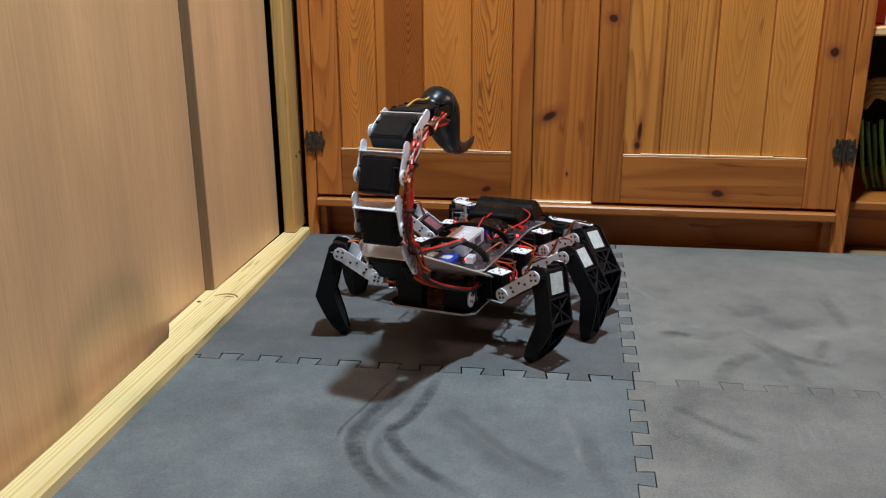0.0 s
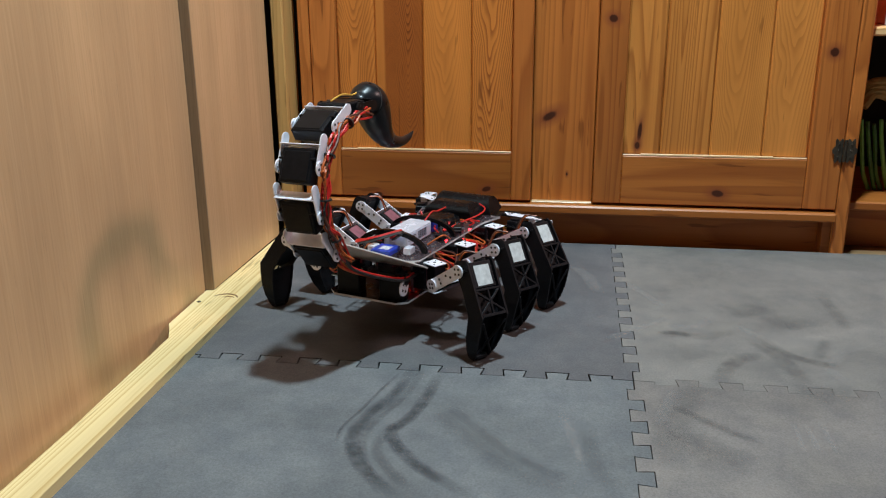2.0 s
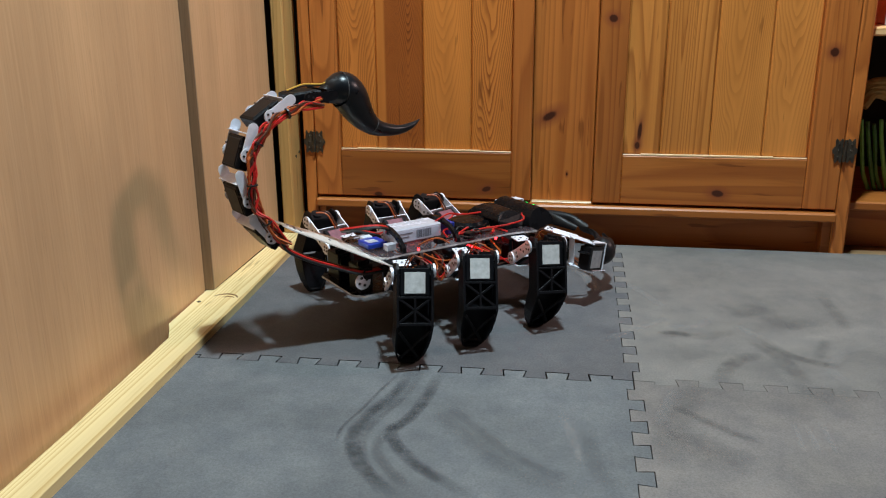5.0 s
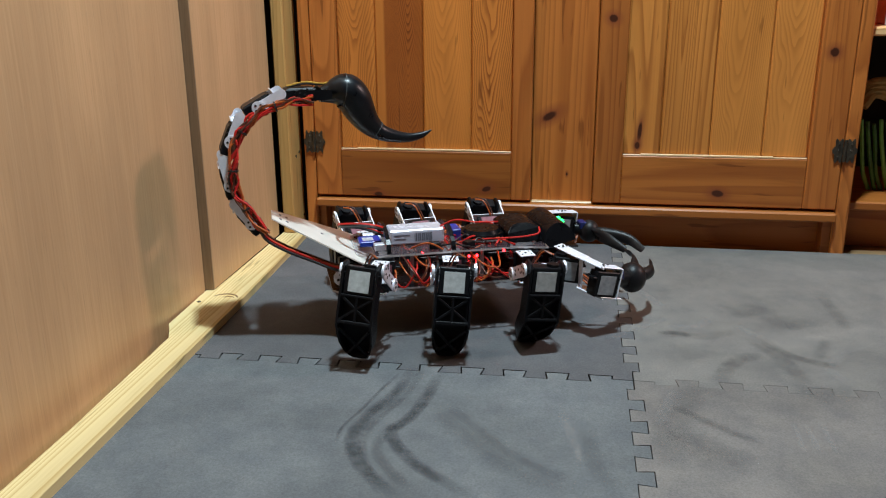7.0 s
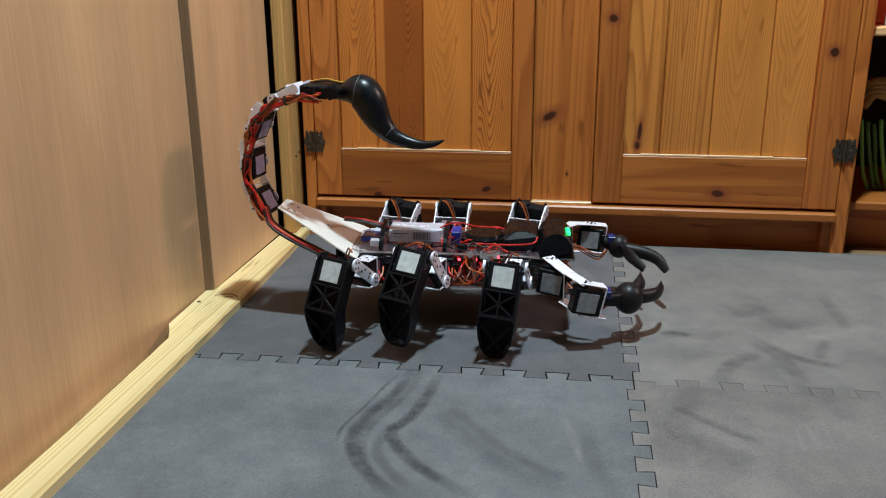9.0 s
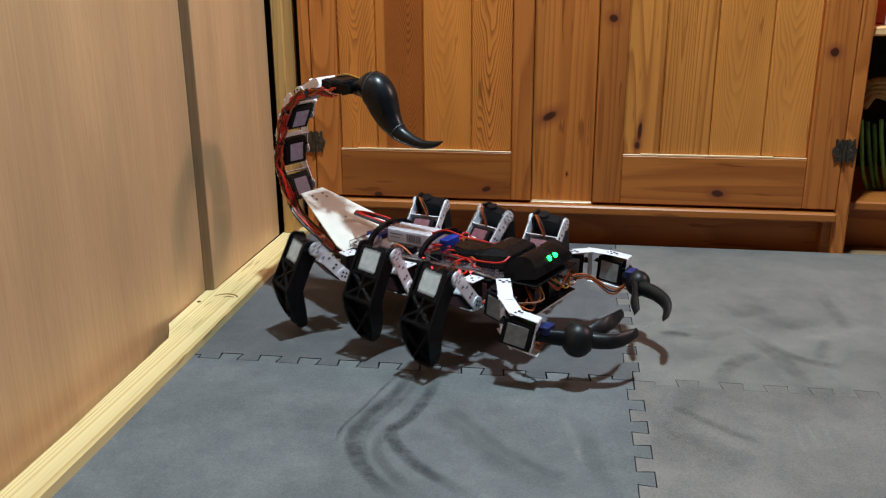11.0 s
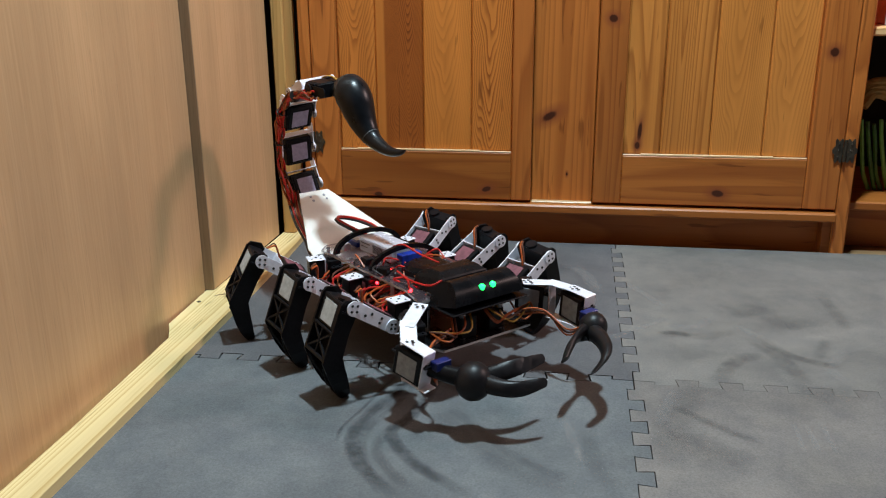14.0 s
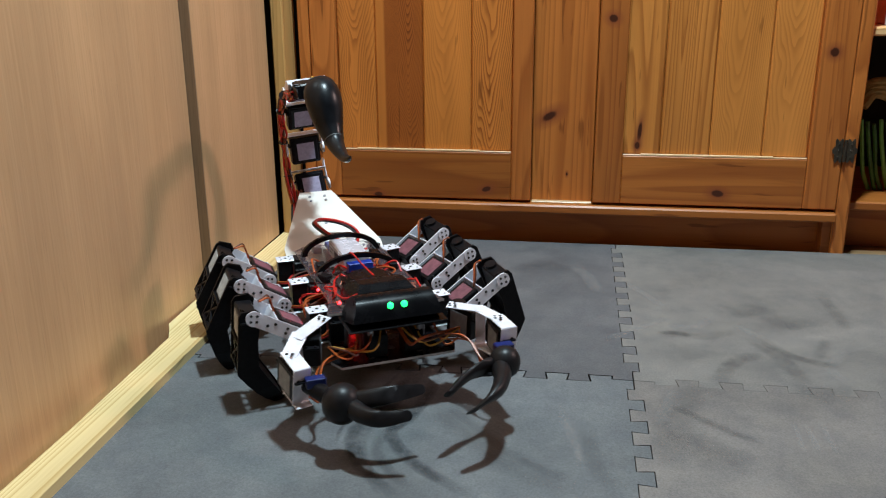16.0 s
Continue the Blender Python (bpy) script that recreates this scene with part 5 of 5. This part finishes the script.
def motions(robot, tails, legs):
    """The machine turns on the spot, foot by foot. All rows: seconds, then metres or degrees."""
    BODY = [(0.0, -0.236, 0.212, -0.002, 76.5), (0.5, -0.253, 0.212, -0.001, 74.4), (1.0, -0.267, 0.218, 0.002, 73.5), (1.5, -0.299, 0.220, 0.006, 74.4), (2.0, -0.321, 0.238, -0.001, 72.1), (2.5, -0.320, 0.240, 0.000, 71.6), (3.0, -0.315, 0.249, -0.001, 64.8), (3.5, -0.312, 0.249, -0.005, 59.8), (4.0, -0.306, 0.239, 0.002, 53.3), (6.5, -0.285, 0.213, 0.001, 25.4), (7.0, -0.281, 0.195, 0.004, 20.8), (7.5, -0.285, 0.217, -0.003, 19.4), (8.0, -0.286, 0.211, 0.001, 12.1), (8.5, -0.283, 0.212, -0.001, 3.1), (9.0, -0.280, 0.211, -0.003, 3.2), (11.5, -0.284, 0.163, -0.002, -32.1), (12.0, -0.296, 0.149, -0.002, -35.2), (12.5, -0.307, 0.134, -0.002, -38.2), (13.0, -0.311, 0.118, -0.003, -41.6), (13.5, -0.317, 0.084, 0.000, -43.5), (14.0, -0.322, 0.091, -0.000, -44.3), (14.5, -0.341, 0.081, -0.001, -49.9), (15.0, -0.351, 0.059, 0.000, -53.8), (15.5, -0.361, 0.062, -0.001, -56.2), (16.0, -0.376, 0.045, 0.000, -61.0)]
    TAIL = [(0.0, -1.7, -0.8), (0.5, 0.2, -2.8), (1.0, -0.6, -0.2), (1.5, 0.0, -3.4), (2.0, 0.2, -1.7), (2.5, 0.4, -2.3), (3.0, 0.3, -1.0), (3.5, 1.6, -3.1), (4.0, 2.4, -1.9), (6.5, 2.9, -0.3), (7.0, 3.8, -1.9), (7.5, 4.1, -0.7), (8.0, 4.4, 1.4), (8.5, 1.4, 1.0), (9.0, -9.7, 0.3), (11.5, 0.0, 1.3), (12.0, 1.0, 3.1), (12.5, -0.1, 4.9), (13.0, 1.8, 4.0), (13.5, 1.7, 5.2), (14.0, 1.6, 4.7), (14.5, 1.1, 5.4), (15.0, 0.4, 5.1), (15.5, 1.0, 3.7), (16.0, 0.7, 5.1)]
    FEET = {
        ("front", "right"): [(0.0, -0.040, 0.219, 0.000), (0.5, -0.060, 0.236, 0.000), (1.0, -0.068, 0.249, 0.000), (1.5, -0.083, 0.232, 0.000), (2.0, -0.121, 0.242, 0.000), (2.5, -0.121, 0.242, 0.000), (3.0, -0.128, 0.239, 0.000), (3.5, -0.127, 0.219, 0.000), (4.0, -0.129, 0.214, 0.000), (6.5, -0.144, 0.129, 0.000), (7.0, -0.147, 0.112, 0.000), (7.5, -0.154, 0.085, 0.000), (8.0, -0.153, 0.089, 0.000), (8.5, -0.185, 0.052, 0.000), (9.0, -0.186, 0.048, 0.000), (11.5, -0.277, -0.017, 0.000), (12.0, -0.289, -0.013, 0.000), (12.5, -0.320, -0.061, 0.000), (13.0, -0.320, -0.063, 0.000), (13.5, -0.322, -0.065, 0.000), (14.0, -0.368, -0.089, 0.000), (14.5, -0.375, -0.091, 0.000), (15.0, -0.418, -0.100, 0.000), (15.5, -0.441, -0.100, 0.000), (16.0, -0.443, -0.104, 0.000)],
        ("front", "left"): [(0.0, -0.373, 0.336, 0.000), (0.5, -0.393, 0.347, 0.000), (1.0, -0.393, 0.347, 0.000), (1.5, -0.447, 0.373, 0.000), (2.0, -0.447, 0.373, 0.000), (2.5, -0.447, 0.373, 0.000), (3.0, -0.409, 0.407, 0.000), (3.5, -0.409, 0.407, 0.000), (4.0, -0.409, 0.407, 0.000), (6.5, -0.294, 0.402, 0.000), (7.0, -0.255, 0.393, 0.000), (7.5, -0.255, 0.393, 0.000), (8.0, -0.202, 0.379, 0.000), (8.5, -0.200, 0.379, 0.000), (9.0, -0.170, 0.368, 0.000), (11.5, -0.128, 0.268, 0.000), (12.0, -0.137, 0.204, 0.000), (12.5, -0.137, 0.204, 0.000), (13.0, -0.137, 0.204, 0.000), (13.5, -0.144, 0.143, 0.000), (14.0, -0.144, 0.143, 0.000), (14.5, -0.171, 0.081, 0.000), (15.0, -0.171, 0.081, 0.000), (15.5, -0.171, 0.081, 0.000), (16.0, -0.191, 0.046, 0.000)],
        ("middle", "right"): [(0.0, -0.056, 0.129, 0.000), (0.5, -0.083, 0.109, 0.020), (1.0, -0.103, 0.148, 0.000), (1.5, -0.125, 0.171, 0.000), (2.0, -0.170, 0.145, 0.000), (2.5, -0.168, 0.161, 0.000), (3.0, -0.198, 0.152, 0.000), (3.5, -0.195, 0.150, 0.010), (4.0, -0.198, 0.116, 0.000), (6.5, -0.250, 0.048, 0.000), (7.0, -0.254, 0.048, 0.000), (7.5, -0.253, 0.036, 0.018), (8.0, -0.289, 0.036, 0.000), (8.5, -0.290, 0.034, 0.000), (9.0, -0.319, 0.034, 0.015), (11.5, -0.365, 0.045, 0.010), (12.0, -0.404, 0.010, 0.000), (12.5, -0.404, 0.009, 0.000), (13.0, -0.443, 0.005, 0.010), (13.5, -0.439, -0.016, 0.000), (14.0, -0.446, -0.012, 0.000), (14.5, -0.498, -0.012, 0.000), (15.0, -0.493, -0.035, 0.000), (15.5, -0.499, -0.032, 0.000), (16.0, -0.539, -0.030, 0.000)],
        ("middle", "left"): [(0.0, -0.436, 0.267, 0.000), (0.5, -0.434, 0.240, 0.000), (1.5, -0.489, 0.276, 0.000), (2.0, -0.487, 0.268, 0.000), (2.5, -0.475, 0.287, 0.000), (3.0, -0.475, 0.287, 0.000), (3.5, -0.446, 0.320, 0.000), (4.0, -0.446, 0.320, 0.000), (6.5, -0.368, 0.345, 0.000), (7.0, -0.368, 0.345, 0.000), (7.5, -0.341, 0.365, 0.000), (8.0, -0.341, 0.365, 0.000), (8.5, -0.341, 0.365, 0.000), (9.0, -0.299, 0.368, 0.000), (11.5, -0.219, 0.298, 0.000), (12.0, -0.219, 0.298, 0.000), (12.5, -0.219, 0.298, 0.000), (13.0, -0.221, 0.239, 0.000), (13.5, -0.221, 0.239, 0.000), (14.0, -0.231, 0.202, 0.000), (14.5, -0.231, 0.202, 0.000), (15.0, -0.231, 0.202, 0.000), (15.5, -0.242, 0.154, 0.000), (16.0, -0.242, 0.154, 0.000)],
        ("rear", "right"): [(0.0, -0.133, 0.044, 0.000), (0.5, -0.134, 0.035, 0.000), (1.0, -0.133, 0.051, 0.000), (1.5, -0.207, 0.038, 0.000), (2.0, -0.207, 0.038, 0.000), (2.5, -0.202, 0.038, 0.000), (3.0, -0.243, 0.033, 0.020), (3.5, -0.262, 0.023, 0.000), (4.0, -0.261, 0.023, 0.000), (6.5, -0.344, 0.008, 0.000), (7.0, -0.367, 0.010, 0.006), (7.5, -0.384, 0.019, 0.000), (8.0, -0.386, 0.020, 0.000), (8.5, -0.417, 0.039, 0.000), (9.0, -0.418, 0.041, 0.000), (11.5, -0.485, 0.102, 0.000), (12.0, -0.487, 0.102, 0.000), (12.5, -0.518, 0.082, 0.000), (13.0, -0.516, 0.078, 0.000), (13.5, -0.519, 0.082, 0.000), (14.0, -0.549, 0.070, 0.000), (14.5, -0.557, 0.077, 0.000), (15.0, -0.580, 0.089, 0.000), (15.5, -0.586, 0.082, 0.000), (16.0, -0.594, 0.064, 0.000)],
        ("rear", "left"): [(0.0, -0.412, 0.105, 0.000), (0.5, -0.455, 0.146, 0.000), (1.0, -0.482, 0.152, 0.000), (1.5, -0.482, 0.147, 0.000), (2.0, -0.548, 0.197, 0.000), (2.5, -0.545, 0.182, 0.000), (3.0, -0.545, 0.182, 0.000), (3.5, -0.533, 0.196, 0.006), (4.0, -0.528, 0.254, 0.000), (6.5, -0.491, 0.286, 0.000), (7.0, -0.470, 0.316, 0.000), (7.5, -0.470, 0.316, 0.000), (8.0, -0.430, 0.366, 0.000), (8.5, -0.425, 0.368, 0.000), (9.0, -0.382, 0.376, 0.000), (11.5, -0.328, 0.377, 0.000), (12.0, -0.315, 0.346, 0.000), (12.5, -0.315, 0.346, 0.000), (13.0, -0.315, 0.346, 0.000), (13.5, -0.308, 0.302, 0.000), (14.0, -0.308, 0.302, 0.000), (14.5, -0.303, 0.267, 0.000), (15.0, -0.303, 0.267, 0.000), (15.5, -0.303, 0.267, 0.000), (16.0, -0.302, 0.245, 0.000)],
    }

    def between(rows, t):
        """Smooth values between rows."""
        if t <= rows[0][0]:
            return list(rows[0][1:])
        for i in range(len(rows) - 1):
            a, b = rows[i], rows[i + 1]
            if t <= b[0]:
                h = b[0] - a[0]
                f = (t - a[0]) / h
                prev, nxt = rows[max(i - 1, 0)], rows[min(i + 2, len(rows) - 1)]
                out = []
                for k in range(1, len(a)):
                    d = b[k] - a[k]
                    m0 = (b[k] - prev[k]) / (b[0] - prev[0]) * h
                    m1 = (nxt[k] - a[k]) / (nxt[0] - a[0]) * h
                    lim = 3 * abs(d)
                    m0, m1 = max(-lim, min(lim, m0)) if m0 * d > 0 else 0.0, max(-lim, min(lim, m1)) if m1 * d > 0 else 0.0
                    out.append((2 * f ** 3 - 3 * f ** 2 + 1) * a[k] + (f ** 3 - 2 * f ** 2 + f) * m0 + (3 * f ** 2 - 2 * f ** 3) * b[k] + (f ** 3 - f ** 2) * m1)
                return out
        return list(rows[-1][1:])

    def foot_at(rows, t):
        """A foot stays where it stands, then is lifted over to its next place."""
        for a, b in zip(rows, rows[1:]):
            if t <= b[0]:
                h = b[0] - a[0]
                steps = max(1, round(h / 1.25)) if h > 0.6 else 1
                f = min(1.0, max(0.0, (t - a[0]) / h)) * steps
                n = min(steps - 1, int(f))
                f -= n
                way = math.hypot(b[1] - a[1], b[2] - a[2])
                swing = 1.0 if h <= 0.6 else 0.35
                g = min(1.0, max(0.0, (f - (1 - swing) / 2) / swing))
                g = g * g * (3 - 2 * g)
                lift = min(0.028, 0.9 * way / steps) * math.sin(math.pi * g) if way > 0.015 else 0.0
                k = (n + g) / steps
                return Vector((a[1] + (b[1] - a[1]) * k, a[2] + (b[2] - a[2]) * k, a[3] + (b[3] - a[3]) * k + lift))
        return Vector(rows[-1][1:])

    times = [i / 10 for i in range(161)]
    bodies = []
    for t in times:
        x, y, z, turn = between(BODY, t)
        bodies.append(pose(x, y, z, 0, 0, turn))
    walk(robot, list(zip(times, bodies)))
    CURL = [(0.0, -3.0, 0.0), (2.5, -3.0, 0.0), (3.0, -4.5, -0.5), (3.5, -6.0, -2.0), (4.0, -6.0, -4.5), (6.5, -2.0, 0.0), (7.5, 0.0, 0.0), (8.0, 1.0, 0.0), (8.5, 3.5, 0.0), (9.0, 10.5, 0.0), (11.5, 15.0, 0.0), (14.0, 15.0, 0.0), (16.0, 15.0, 0.0)]
    rows = ([], [])
    for t in times:
        turn, lean = between(TAIL, t)
        curl, rise = between(CURL, t)
        low = Matrix.Translation(TAIL_BASE) @ pose(0, 0, 0, lean, 0, turn) @ pose(0, 0, 0, 0, curl, 0)
        rows[0].append((t, low))
        rows[1].append((t, low @ pose(*TAIL_JOINT, 0, -0.85 * curl + rise, 0) @ pose(*(-v for v in TAIL_JOINT))))
    for half, half_rows in zip(tails, rows):
        walk(half, half_rows)
    for (row, side), (coxa, femur, tibia) in legs.items():
        sy = -1 if side == "right" else 1
        hip = Vector((HIP_X[row], sy * HIP_Y, HIP_Z))
        rows = ([], [], [])
        for t, m in zip(times, bodies):
            foot = m.inverted() @ foot_at(FEET[(row, side)], t)
            u = Vector((foot.x + 0.012 - hip.x, foot.y - hip.y, 0)).normalized()
            v = Vector((-u.y, u.x, 0))
            pivot = hip + u * REACH
            r, h = (foot - pivot).dot(u), foot.z - pivot.z
            dist = min(FEMUR + TIBIA - 0.0005, max(TIBIA - FEMUR + 0.002, math.hypot(r, h)))
            base = math.atan2(h, r)
            c = (FEMUR ** 2 + dist ** 2 - TIBIA ** 2) / (2 * FEMUR * dist)
            lift = base + math.acos(max(-1.0, min(1.0, c)))
            knee = pivot + u * (FEMUR * math.cos(lift)) + Vector((0, 0, FEMUR * math.sin(lift)))

            def axes(x, y, z, p):
                return Matrix(((x.x, y.x, z.x, p.x), (x.y, y.y, z.y, p.y), (x.z, y.z, z.z, p.z), (0, 0, 0, 1)))

            up = Vector((0, 0, 1))
            rows[0].append((t, axes(u, v, up, hip)))
            x = (knee - pivot).normalized()
            rows[1].append((t, axes(x, v, x.cross(v), pivot)))
            z = (knee - foot).normalized()
            y = z.cross(u).normalized()
            rows[2].append((t, axes(y.cross(z), y, z, knee)))
        for ob, r in zip((coxa, femur, tibia), rows):
            walk(ob, r)


scorpion = build_robot()
motions(*scorpion)
